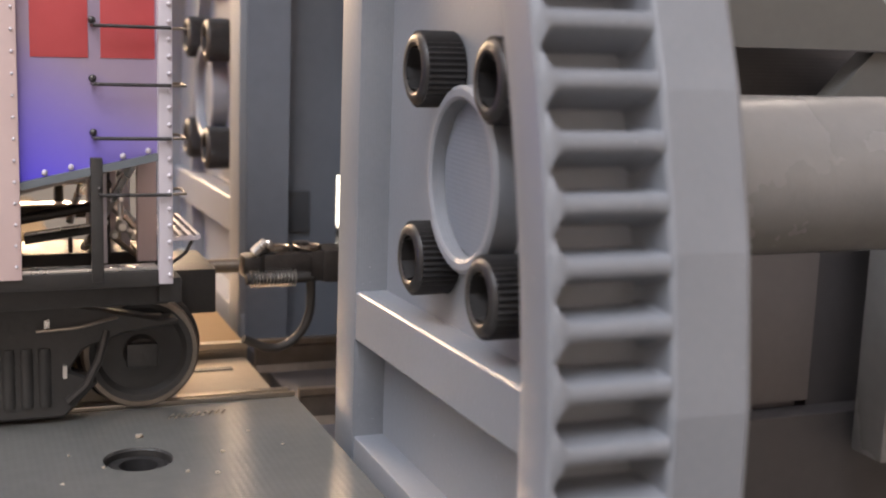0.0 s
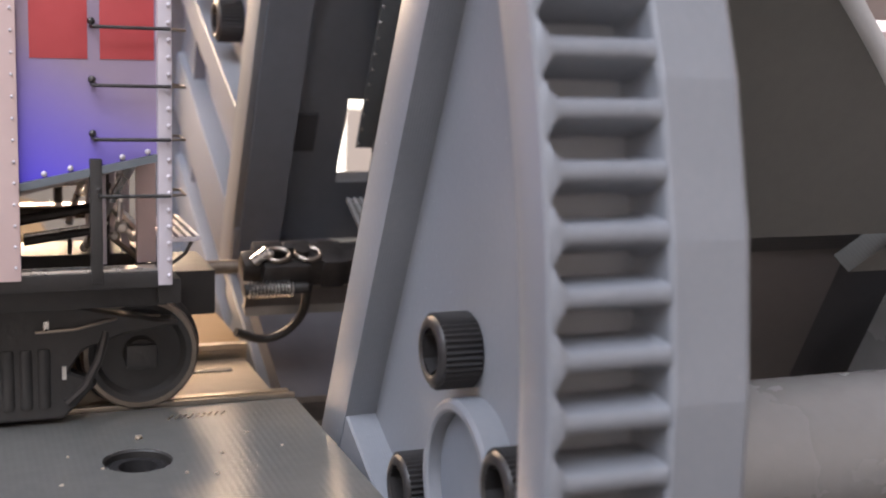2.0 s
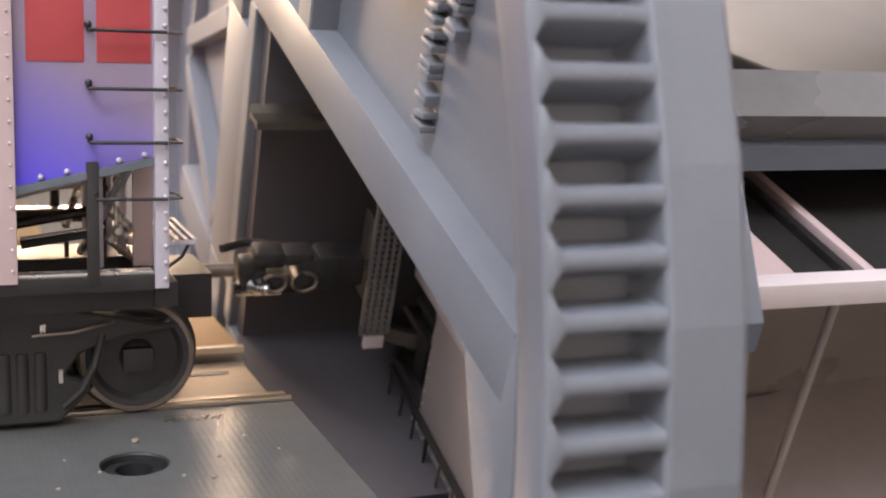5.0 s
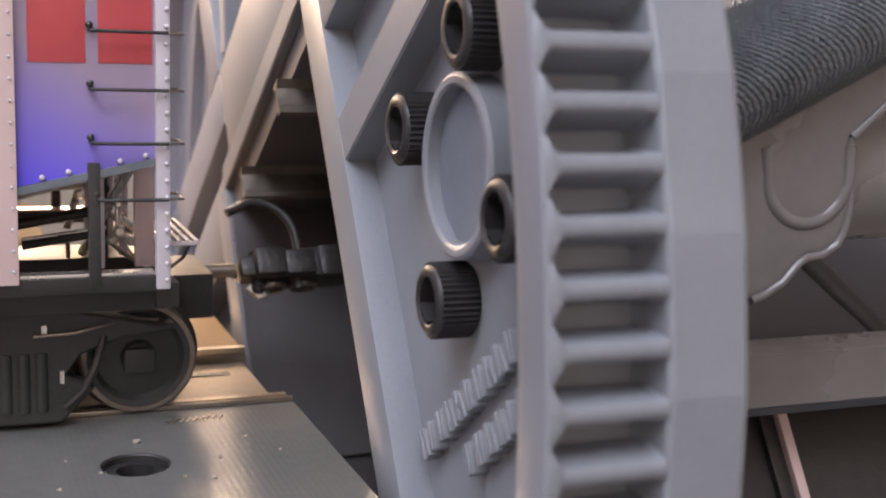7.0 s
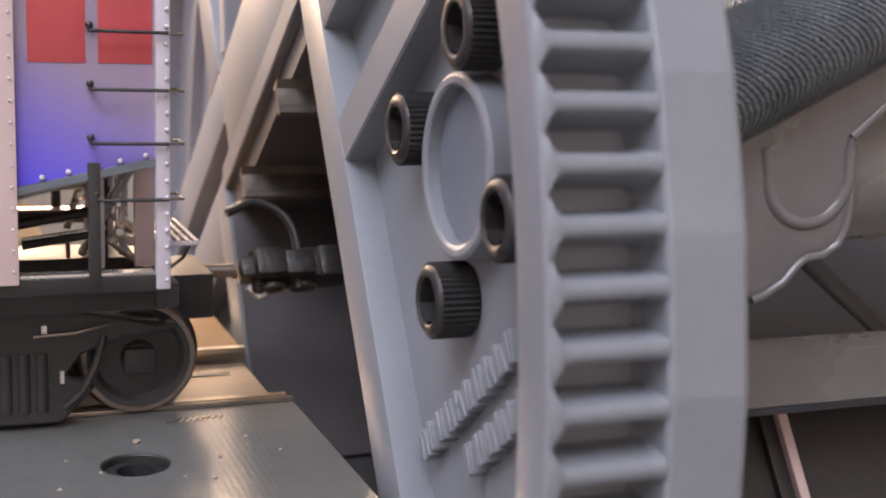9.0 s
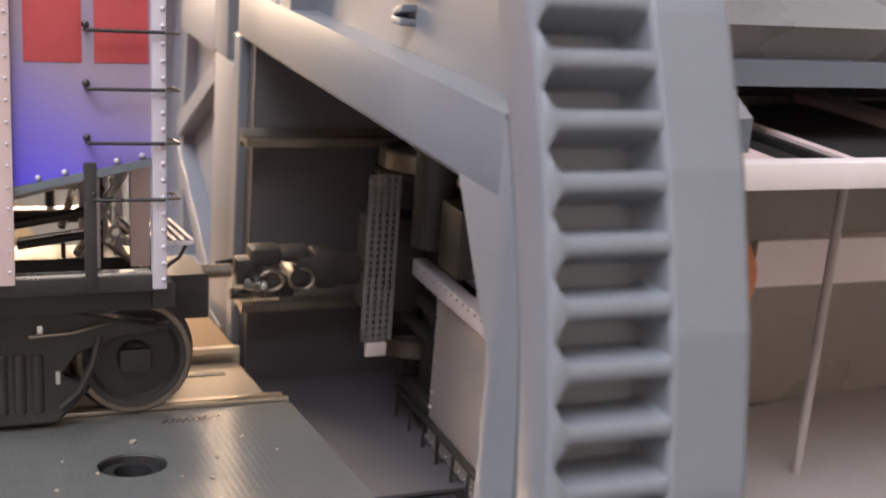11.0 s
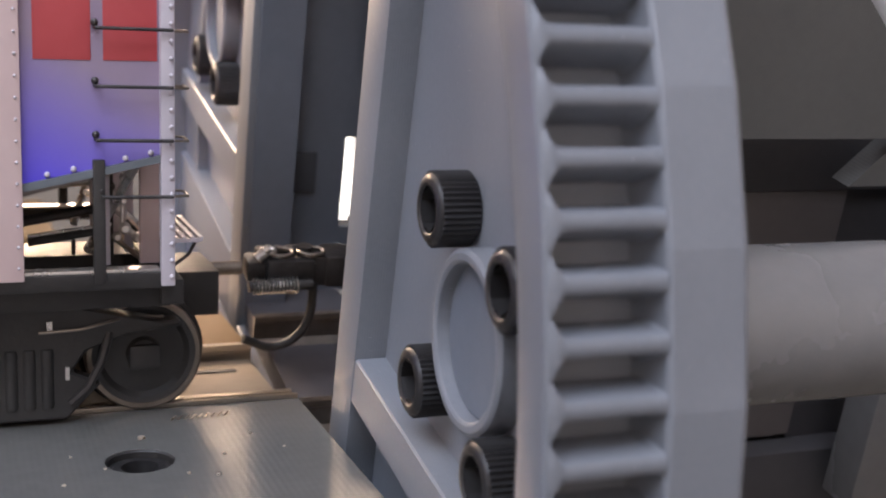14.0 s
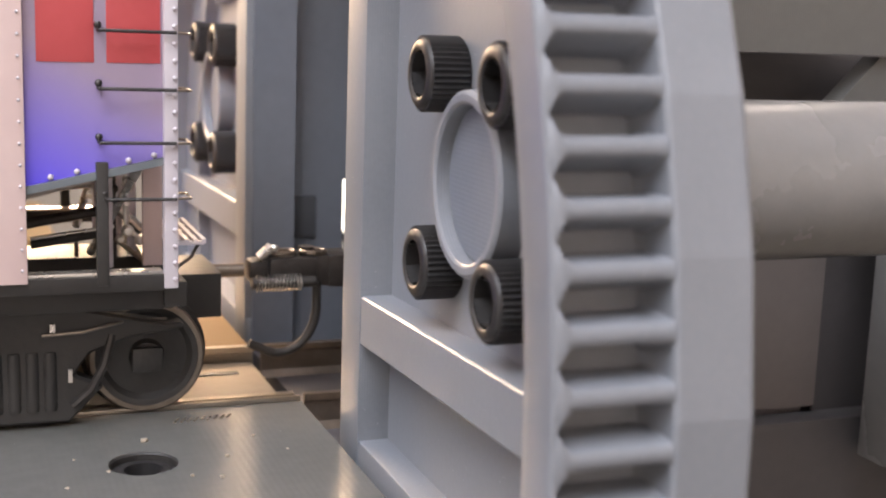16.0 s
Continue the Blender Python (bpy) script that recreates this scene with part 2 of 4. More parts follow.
def part(name, bm, material, parent=None, label="", smooth=30):
    bmesh.ops.scale(bm, vec=(MM, MM, MM), verts=bm.verts)
    me = bpy.data.meshes.new(name)
    bm.to_mesh(me)
    bm.free()
    me.materials.append(material)
    if smooth:
        for p in me.polygons:
            p.use_smooth = True
        me.set_sharp_from_angle(angle=radians(smooth))
    ob = new(name, me)
    ob.parent = parent
    if label:
        tagged(ob, label)
    return ob


def boxpart(name, dims, material, parent=None, bevel=0.0, label=""):
    bm = bmesh.new()
    box(bm, *dims)
    if bevel:
        soften(bm, bevel)
    return part(name, bm, material, parent, label)


def empty(name):
    e = new(name)
    e.empty_display_size = 0.01
    return e


# ---------------------------------------------------------------- the room and the table
def setting():
    def slab(name, dims, mat, label):
        tagged(boxpart(name, dims, mat), label, kind="structure")
    slab("floor", (-1600, 2100, -1500, 2300, -870, -850), FLOOR, "dark grey floor of the room")
    slab("wall_back", (-1600, 2100, 2200, 2300, -849.9, 1600), WALL_PAINT, "plain beige wall behind the table")
    slab("wall_front", (-1600, 2100, -1500, -1400, -849.9, 1600), WALL_PAINT, "plain beige wall in front of the table")
    slab("wall_side", (-1600, -1500, -1399.9, 2199.9, -849.9, 1600), WALL_PAINT, "plain beige side wall")
    slab("wall_far_side", (2000, 2100, -1399.9, 2199.9, -849.9, 1600), WALL_PAINT, "plain beige side wall")
    slab("ceiling", (-1600, 2100, -1500, 2300, 1600.1, 1675), PALE, "pale plain ceiling")
    table = empty("table")
    tagged(table, "dark laminate table carrying the model railway", "table")
    bm = bmesh.new()
    box(bm, -480, 520, -300, 460, -110, -76)
    soften(bm, 3, 2)
    part("tabletop", bm, DARK_TABLE, table)
    for x in (-430, 470):
        for y in (-250, 410):
            bm = bmesh.new()
            box(bm, x - 25, x + 25, y - 25, y + 25, -850, -110.1)
            soften(bm, 2, 1)
            part("leg", bm, DARK_TABLE, table)


setting()


# ---------------------------------------------------------------- approach deck and track
def approach_deck():
    deck = empty("approach_deck")
    tagged(deck, "grey brushed deck plates carrying the approach track", "deck")
    bm = bmesh.new()
    ring, n = [], 40
    cx, cy, rx = -15.0, -21.4, 2.45
    # front plate with a round hole, built as a ring of quads out to its border
    border = []
    for i in range(n):
        a = 2 * math.pi * i / n
        c, s = math.cos(a), math.sin(a)
        k = min((-0.45 - cx) / c if c > 1e-6 else 1e9, (-150 - cx) / c if c < -1e-6 else 1e9,
                (-9.6 - cy) / s if s > 1e-6 else 1e9, (-60 - cy) / s if s < -1e-6 else 1e9)
        border.append((cx + k * c, cy + k * s))
        ring.append((cx + rx * c, cy + rx * s))
    corners = [(-0.45, -9.6), (-150, -9.6), (-150, -60), (-0.45, -60)]
    for z, flip in ((-9.35, False), (-13.0, True)):
        vi = [bm.verts.new((x, y, z)) for x, y in ring]
        vo = [bm.verts.new((x, y, z)) for x, y in border]
        for i in range(n):
            j = (i + 1) % n
            extra = [c for c in corners if (abs(border[i][0] - c[0]) < 1e-4 or abs(border[i][1] - c[1]) < 1e-4) and (abs(border[j][0] - c[0]) < 1e-4 or abs(border[j][1] - c[1]) < 1e-4)
                     and abs(border[i][0] - border[j][0]) > 1e-4 and abs(border[i][1] - border[j][1]) > 1e-4]
            loop = [vi[i], vo[i]] + [bm.verts.new((*c, z)) for c in extra[:1]] + [vo[j], vi[j]]
            bm.faces.new(loop[::-1] if flip else loop)
    box(bm, -150, -0.45, -60, -59.6, -13, -9.36)
    box(bm, -0.75, -0.46, -60, -9.6, -13, -9.36)
    part("front_plate", bm, DECK, deck, "brushed grey plate with a round screw hole", smooth=0)
    # black ring paints the shade on the wall of the hole
    bm = bmesh.new()
    revolve_z(bm, [(rx + 0.02, -9.38), (rx + 0.02, -12.9), (rx - 0.12, -12.9), (rx - 0.12, -9.5)], 40, cx, cy)
    part("hole_shade", bm, BLACK, deck, "wall of the screw hole, coloured black for the shade inside")
    bm = bmesh.new()
    box(bm, -150, -0.5, -9.6, -8.2, -13, -9.45)
    box(bm, -150, -0.4, -9.35, -8.95, -9.6, -9.0)
    soften(bm, 0.08)
    part("plate_lip", bm, RAIL, deck, "raised worn lip along the track")
    boxpart("middle_plate", (-150, -1.0, -7.2, 7.2, -13, -10.4), DECK_TAN, deck, 0.1, "tan plate between the rails")
    boxpart("slot_bar", (-7.6, -3.0, 3.0, 3.9, -10.5, -10.3), BLACK, deck, 0.0, "dark slot in the plate")
    boxpart("rear_plate", (-150, -0.6, 9.4, 42, -13, -9.6), YELLOW, deck, 0.1, "ochre plate behind the track")
    boxpart("support_block", (-150, -6, -50, 40, -75.9, -13.05), BACK_DARK, deck)
    bm = bmesh.new()
    for i in range(40):
        a = 2 * math.pi * i / 40
        box(bm, -0.14, 0.14, -0.14, 0.14, -0.75, 0.75, Matrix.Translation((cx + 2.08 * math.cos(a), cy + 2.08 * math.sin(a), -10.65)) @ Matrix.Rotation(a, 4, "Z"))
    revolve_z(bm, [(2.05, -12.2), (2.05, -9.95), (1.85, -9.8), (1.35, -9.8), (1.3, -11.4), (0.01, -11.5), (0.01, -12.2)], 32, cx, cy)
    part("deck_screw", bm, STEEL_BLACK, deck, "black knurled socket screw sunk in the deck hole")
    for y in (-7.7, 8.3):
        bm = bmesh.new()
        prism(bm, [(y - 0.9, -11.8), (y + 0.9, -11.8), (y + 0.9, -11.4), (y + 0.2, -11.1), (y + 0.2, -9.9), (y + 0.45, -9.75), (y + 0.4, -9.15), (y - 0.4, -9.15), (y - 0.45, -9.75), (y - 0.2, -9.9), (y - 0.2, -11.1), (y - 0.9, -11.4)], -150, -0.6)
        part("rail", bm, RAIL, deck, "nickel rail")
    for i in range(9):
        bm = bmesh.new()
        box(bm, -0.09, 0.09, -0.55, 0.55, -0.03, 0.05, Matrix.Translation((-11.2 + i * 0.52, -12.4 + 0.02 * i, -9.34)) @ Matrix.Rotation(-0.5, 4, "Z"))
        part("tool_mark", bm, RAIL, deck, "short bright slanted mark")
    return deck


def revolve_z(bm, prof, seg, cx, cy):
    rings = [[bm.verts.new((cx + r * math.cos(2 * math.pi * i / seg), cy + r * math.sin(2 * math.pi * i / seg), z)) for r, z in prof] for i in range(seg)]
    fs = []
    for i in range(seg):
        p, q = rings[i], rings[(i + 1) % seg]
        for j in range(len(prof)):
            k = (j + 1) % len(prof)
            fs.append(bm.faces.new((p[j], p[k], q[k], q[j])))
    bmesh.ops.recalc_face_normals(bm, faces=fs)


approach_deck()


def crumbs():
    """Bits of print waste lying on the deck."""
    rnd = random.Random(4)
    for x, y, r in ((-14.3, -16.7, 0.3), (-9.0, -21.5, 0.16), (-17.5, -22.5, 0.14), (-6.2, -17.4, 0.12), (-10.2, -25.6, 0.18), (-19.6, -19.5, 0.12), (-4.4, -21.0, 0.1), (-12.1, -24.8, 0.15), (-20.5, -25.0, 0.14)):
        bm = bmesh.new()
        bmesh.ops.create_icosphere(bm, subdivisions=2, radius=r)
        for v in bm.verts:
            v.co *= rnd.uniform(0.6, 1.25)
            v.co.z *= 0.7
        bmesh.ops.translate(bm, vec=(x, y, -9.35 + r * 0.3), verts=bm.verts)
        tagged(part("crumb", bm, DECK_TAN, None, smooth=0), "tiny tan crumb of plastic lying on the deck", "crumb", "crumbs on the deck")


crumbs()


# ---------------------------------------------------------------- the rotating drum
AXIS = 0.9                      # height of the drum's axis over that of the couplers
TEETH, TIP, ROOT, XF, XS, XR = 144, 62.9, 60.3, -3.4, 2.5, 6.9
FACETS = 54


def screw(name, y, z, parent, turn):
    """Socket-head cap screw with a knurled head and a chamfered rim, its face towards -x."""
    bm = bmesh.new()
    r, n = 2.25, 40
    prof = [(3.0, 0.01), (3.0, r - 0.1), (2.8, r), (0.75, r), (0.5, r - 0.04), (0.32, r - 0.16), (0.22, r - 0.36), (0.2, r - 0.55), (0.2, 1.62), (0.34, 1.46)]
    revolve(bm, prof, 40, (y, z), close=False)
    hexa = [(y + 1.46 * math.cos(turn + i * math.pi / 3), z + 1.46 * math.sin(turn + i * math.pi / 3)) for i in range(6)]
    a = [bm.verts.new((0.33, *p)) for p in hexa]
    b = [bm.verts.new((1.7, *p)) for p in hexa]
    for i in range(6):
        j = (i + 1) % 6
        bm.faces.new((a[i], a[j], b[j], b[i]))
    bm.faces.new(b)
    for i in range(n):
        t = 2 * math.pi * i / n
        m = Matrix.Translation((1.75, y + r * math.cos(t), z + r * math.sin(t))) @ Matrix.Rotation(t, 4, "X") @ Matrix.Rotation(math.pi / 4, 4, "X")
        box(bm, -1.25, 1.1, -0.1, 0.1, -0.1, 0.1, m)
    return part(name, bm, STEEL_BLACK, parent, "black knurled socket cap screw")


def strut(bm, p, q, w, x0, x1):
    (ay, az), (by, bz) = p, q
    d = Vector((by - ay, bz - az)).normalized()
    nx, nz = -d[1] * w / 2, d[0] * w / 2
    prism(bm, [(ay + nx, az + nz), (by + nx, bz + nz), (by - nx, bz - nz), (ay - nx, az - nz)], x0, x1)


WALL_TOP = [(6.0 + 40.5 * k / 16, 56.6 - 35.4 * k / 16 + 2.2 * math.sin(math.pi * k / 16)) for k in range(17)]


def drum():
    d = empty("rotary_dumper_drum")
    tagged(d, "grey 3D-printed rotary dumper drum with toothed end ring", "rotary dumper")
    # gear ring: a thin flange, the root of the toothed band, and a wall up to the smooth rim
    bm = bmesh.new()
    revolve(bm, [(XF, 60.6), (XF, TIP - 0.22), (XF + 0.12, TIP - 0.05), (XF + 0.3, TIP - 0.08), (XF + 0.55, TIP - 0.9), (XF + 0.9, ROOT), (XS - 0.45, ROOT), (XS - 0.18, ROOT + 0.35), (XS, ROOT + 1.2), (XS + 0.06, TIP - 0.15),
                 (XS + 0.06, 57.9), (XF + 0.9, 57.9)], 288)
    part("gear_ring", bm, PRINT, d)
    pitch = 2 * math.pi / TEETH
    half = pitch * TIP / 2
    shapes = []
    rnd = random.Random(11)
    for variant in range(4):
        # straight flanks and a narrow crest; the tooth widens into the flange, and print waste clings to its other end
        bm = bmesh.new()
        lump, lump2 = rnd.uniform(0.05, 0.45), rnd.uniform(0.0, 0.25)
        ends = [(XF + 0.08, half, half), (XF + 0.3, half * 0.99, half * 0.99), (XF + 0.62, 0.78, 1.2), (XF + 0.92, 0.46, 0.95), (XF + 1.05, 0.41, 0.86), (XS - 0.6, 0.41, 0.86),
                (XS - 0.4, 0.42, 0.88 + lump * 0.5), (XS - 0.2, 0.46, 0.9 + lump), (XS + 0.1, 0.52, 1.0 + lump)]
        loops = []
        for n, (x, crest, foot) in enumerate(ends):
            low = 61.6 if n < 2 else ROOT - 0.1
            tip = TIP - (0.1 if n == 0 else 0.0)
            side = [(foot, low), (foot * 0.55 + crest * 0.45, low + (tip - low) * 0.42), (crest + 0.05, tip - 0.2), (crest - 0.1, tip - 0.04)]
            ring = [(-a * (1.0 if n < 6 else 1.0 - lump2), r) for a, r in side] + [(0.0, tip)] + [(a, r) for a, r in side[::-1]]
            loops.append([bm.verts.new((x, r * math.cos(a / TIP), r * math.sin(a / TIP))) for a, r in ring])
        for p, q in zip(loops, loops[1:]):
            for j in range(8):
                bm.faces.new((p[j], p[j + 1], q[j + 1], q[j]))
        bm.faces.new(loops[0])
        bmesh.ops.recalc_face_normals(bm, faces=bm.faces)
        first = part("tooth", bm, PRINT, d, smooth=50)
        first.rotation_euler = (radians(162.26) + variant * pitch, 0, 0)
        shapes.append(first.data)
    for i in range(4, TEETH):
        tooth = new("tooth", shapes[rnd.randrange(4)])
        tooth.parent = d
        tooth.rotation_euler = (radians(162.26) + i * pitch, 0, 0)
    # the smooth rim was printed as a many-sided ring of flat facets
    bm = bmesh.new()
    a0 = radians(162.7)
    revolve(bm, [(XS + 0.05, 57.8), (XS + 0.05, TIP - 0.1), (XS + 0.3, TIP + 0.12), (XR - 0.42, TIP + 0.12), (XR - 0.06, TIP - 0.16), (XR, TIP - 0.4), (XR, 57.8)], FACETS, a0=a0, a1=a0 + 2 * math.pi)
    part("smooth_rim", bm, PRINT_RIM, d, "faceted rim with fine printed lines", smooth=4)
    # recessed groove and inner flange of the ring
    bm = bmesh.new()
    revolve(bm, [(1.6, 49.5), (1.6, 59.4), (5.6, 59.4), (5.6, 49.5)], 200)
    part("ring_web", bm, PRINT, d)
    # three straight lengths close the top of the opening
    bm = bmesh.new()
    lean = math.acos(22.0 / 51.0)
    prism(bm, [(-17.6, 40.0), (-8.7, 46.1), (8.7, 46.1), (17.6, 40.0)] + [(51.0 * math.cos(lean + (math.pi - 2 * lean) * k / 20), 51.0 * math.sin(lean + (math.pi - 2 * lean) * k / 20)) for k in range(21)], 0.62, 5.0)
    soften(bm, 0.18, 2)
    part("inner_flange", bm, PRINT, d)
    # end plate: web round the track opening, in two cheeks and a lower sector
    def arc(a, b, n=24, r=50.2):
        return [(r * math.cos(a + (b - a) * i / n), r * math.sin(a + (b - a) * i / n)) for i in range(n + 1)]
    w, zb = 17.6, -14.8
    at, ab = math.acos(w / 50.2), math.asin(zb / 50.2)
    for side in (1, -1):
        bm = bmesh.new()
        pts = [(side * y, z) for y, z in [(w, zb)] + arc(ab, at)]
        prism(bm, pts, 3.0, 5.2)
        part("cheek_plate", bm, PRINT, d)
        bm = bmesh.new()
        box(bm, 0.58, 4.9, *sorted((side * w, side * (w + 4.6))), zb - 2.0, math.sin(at) * 49.0)
        soften(bm, 0.18, 2)
        part("edge_flange", bm, PRINT, d)
        bm = bmesh.new()
        strut(bm, (side * 21.0, -0.5 if side < 0 else 0.0), (side * 57.0, 0.8 if side < 0 else -0.9), 3.7, 0.66, 4.8)
        soften(bm, 0.15, 1)
        part("cross_bar", bm, PRINT, d)
        # boss with a hole for the long tube
        c = (side * 40.0, 12.0 if side < 0 else 11.5)
        bm = bmesh.new()
        revolve(bm, [(1.3, 4.75), (1.15, 4.95), (1.15, 5.35), (1.35, 5.6), (4.5, 5.66), (4.5, 4.7)], 56, c)
        part("tube_boss", bm, PRINT, d)
        bm = bmesh.new()
        revolve(bm, [(2.1, 0.01), (2.1, 4.6), (2.3, 4.8), (4.6, 4.8), (4.6, 0.01)], 48, c)
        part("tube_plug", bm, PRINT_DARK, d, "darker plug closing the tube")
        for sy in (-1, 1):
            for sz in (-1, 1):
                screw("socket_screw", c[0] + 5.85 * sy, c[1] + 0.2 + 6.0 * sz, d, sy * 0.4 + sz * 0.7)
        bm = bmesh.new()
        rod(bm, (5.2, *c), (150, *c), 5.2, 40)
        part("long_tube", bm, PRINT_MID, d, "round grey tube along the drum")
    bm = bmesh.new()
    pts = [(w, zb)] + arc(ab, -math.pi - ab, 48)
    prism(bm, pts, 3.0, 5.2)
    part("lower_plate", bm, PRINT, d)
    bm = bmesh.new()
    box(bm, 0.58, 4.9, -w, w, zb - 2.6, zb)
    soften(bm, 0.15, 1)
    part("sill_flange", bm, PRINT, d)
    for side in (1, -1):
        for dims in ((17.4, 55.5, -16.5, -8.8), (14.4, 51.0, -27.0, -21.0), (14.0, 19.6, -46.0, -27.1)):
            bm = bmesh.new()
            box(bm, 0.7, 4.7, *sorted((side * dims[0], side * dims[1])), dims[2], dims[3])
            soften(bm, 0.18, 2)
            part("web_bar", bm, PRINT, d)
        bm = bmesh.new()
        strut(bm, (side * 12, -28), (side * 1.5, -49), 2.4, 0.9, 4.7)
        soften(bm, 0.15, 1)
        part("web_strut", bm, PRINT, d)
    bm = bmesh.new()
    box(bm, 0.75, 4.75, -14.3, 14.3, -27, -17.5)
    soften(bm, 0.18, 2)
    part("sill_band", bm, PRINT, d)
    # raised letters that cannot be read, in two rows on the cheek
    for row, (y0, z0, count) in enumerate(((24.0, 24.2, 10), (31.4, 27.2, 6))):
        for i in range(count):
            # an upright, a leaning stroke and a foot make each mark
            bm = bmesh.new()
            y, z = y0 + i * 1.8, z0 - 0.11 * i
            lean = (0.35, -0.3, 0.0, 0.3)[(i + row) % 4]
            prism(bm, [(y, z - 1.0), (y + 0.5, z - 1.0), (y + 0.5, z + 1.0), (y, z + 1.0)], 1.9, 3.05)
            prism(bm, [(y + 0.62, z - 1.0 + abs(lean)), (y + 1.12, z - 1.0 + abs(lean)), (y + 1.12 + lean, z + 1.0), (y + 0.62 + lean, z + 1.0)], 1.95, 3.05)
            prism(bm, [(y + 0.3, z - 1.0 + 0.7 * (i % 3)), (y + 0.95, z - 1.0 + 0.7 * (i % 3)), (y + 0.95, z - 0.5 + 0.7 * (i % 3)), (y + 0.3, z - 0.5 + 0.7 * (i % 3))], 1.98, 3.05)
            soften(bm, 0.12, 2)
            part("raised_mark", bm, PRINT, d, "raised bar of unreadable lettering")
    # track floor inside the drum
    bm = bmesh.new()
    prism(bm, [(1.5, -20), (150, -20), (150, 19.9), (16.0, 19.9), (16.0, 18.3), (12.0, 18.3), (12.0, 19.9), (1.5, 19.9)], -15.5, -12.2, "z")
    part("drum_floor", bm, FLOOR_SHADE, d, "printed drum floor with a slot at its edge, coloured dark for shade")
    for y in (-8.25, 8.25):
        bm = bmesh.new()
        prism(bm, [(y - 0.9, -12.2), (y + 0.9, -12.2), (y + 0.25, -11.6), (y + 0.25, -9.9), (y + 0.45, -9.7), (y + 0.4, -9.15), (y - 0.4, -9.15), (y - 0.45, -9.7), (y - 0.25, -9.9), (y - 0.25, -11.6)], 0.2, 150)
        part("rail", bm, WHEEL_RIM, d, "worn brown rail")
    # side walls: a sloping top edge near the ring, one with a window
    for side in (1, -1):
        y0, y1 = (20, 22) if side > 0 else (-25.0, -23.4)
        if side > 0:
            for pts in ([(5.3, -15.4), (11.6, -15.4), (11.6, 47), (5.3, 47)], [(11.6, 5.2), (150, 5.2), (150, 22), (46, 24.2), (28, 24.2), (16, 47), (11.6, 47)],
                        [(11.6, -12.4), (18.4, -12.4), (18.4, -15.4), (150, -15.4), (150, 5.2), (17.8, 5.2), (17.8, -4.9), (11.6, -4.9)]):
                bm = bmesh.new()
                prism(bm, pts, y0, y1, "y")
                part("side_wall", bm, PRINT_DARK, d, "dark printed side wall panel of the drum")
        else:
            bm = bmesh.new()
            prism(bm, [(5.9, 20.7), (46.3, 20.7)] + WALL_TOP[::-1], y0, y1, "y")
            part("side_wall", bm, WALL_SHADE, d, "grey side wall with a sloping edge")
    # added dark sheets: near one stands for shade, far one extends the wall
    boxpart("wall_dark_sheet", (0.95, 44, -17.38, -17.05, -12.2, 15), FLOOR_SHADE, d, 0.0, "added dark sheet over an inner face of the opening")
    boxpart("wall_dark_sheet", (1.3, 5.6, 17.05, 17.38, -12.2, 46), PRINT_DARK, d, 0.0, "added dark sheet over an inner face of the opening")
    boxpart("wall_hatch", (4.9 + 1.2, 8.6, 19.7, 20.1, -0.8, 3.6), BACK_DARK, d, 0.1, "dark square hatch")
    bm = bmesh.new()
    tube_path(bm, [(x, -24.2, z) for x, z in WALL_TOP], 1.0, 14)
    part("wall_edge_bead", bm, BEAD_LIT, d, "rounded edge bead of the side wall, lightened as its highlight")
    # open lower half of the near side: ribbed strip, inner panel, braces and posts
    boxpart("strip_band", (6, 44.5, -25.9, -25.05, 20.8, 24.0), PRINT_RIB, d, 0.3, "fine ribbed grey strip along the side wall")
    bm = bmesh.new()
    prism(bm, [(38.6, 16.6), (42.6, 20.6), (150, 20.6), (150, 16.6)], -25.4, -23.2, "y")
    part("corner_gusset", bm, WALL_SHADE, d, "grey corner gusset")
    boxpart("inner_panel", (6, 44.6, -18.4, -17.65, -10.6, 13.5), BROWN_PANEL, d, 0.1, "grey panel behind the braces")
    # three added dark sheets paint the shade on and inside the drum sides
    boxpart("outer_shade", (19.2, 150, 22.1, 22.7, -15.0, 21.5), DEEP_SHADE, d, 0.1, "added dark sheet shading the outer drum side")
    boxpart("upper_shade", (6, 60, -18.6, -17.65, 13.6, 20.6), DEEP_SHADE, d, 0.1, "added dark sheet for the shade under the ribbed strip")
    boxpart("gap_shade", (44.7, 62, -18.0, -17.65, -15, 13.5), DEEP_SHADE, d, 0.1, "added dark sheet for the shade behind the upright post")
    for p, q in (((62, 13), (84, -6)), ((84, 13), (62, -6))):
        bm = bmesh.new()
        dx, dz = Vector((q[0] - p[0], q[1] - p[1])).normalized() * 1.3
        prism(bm, [(p[0] - dz, p[1] + dx), (q[0] - dz, q[1] + dx), (q[0] + dz, q[1] - dx), (p[0] + dz, p[1] - dx)], -24.4, -22.8, "y")
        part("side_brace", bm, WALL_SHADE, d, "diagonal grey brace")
    for x in (50.4, 97):
        bm = bmesh.new()
        box(bm, x - 4.0, x + 5, -26.5, -22.5, -14, 16.4)
        soften(bm, 0.3, 2)
        part("side_post", bm, PRINT_MID, d, "grey upright post of the drum side")
    # beam coloured near black for the shaded recess under the drum side
    boxpart("lower_beam", (5.9, 150, -20.5, -17.7, -27.0, -11.2), DEEP_SHADE, d, 0.3, "lower beam coloured dark for the shade below")
    # parts of the clamp side that come round to the front
    rot = math.radians(-144.67)
    def back(x, y, z):
        c, s = math.cos(rot), math.sin(rot)
        return (x, y * c - z * s, y * s + z * c)
    bm = bmesh.new()
    rod(bm, back(9.0, -46, 18.5), back(40, -45, 33), 4.8, 40)
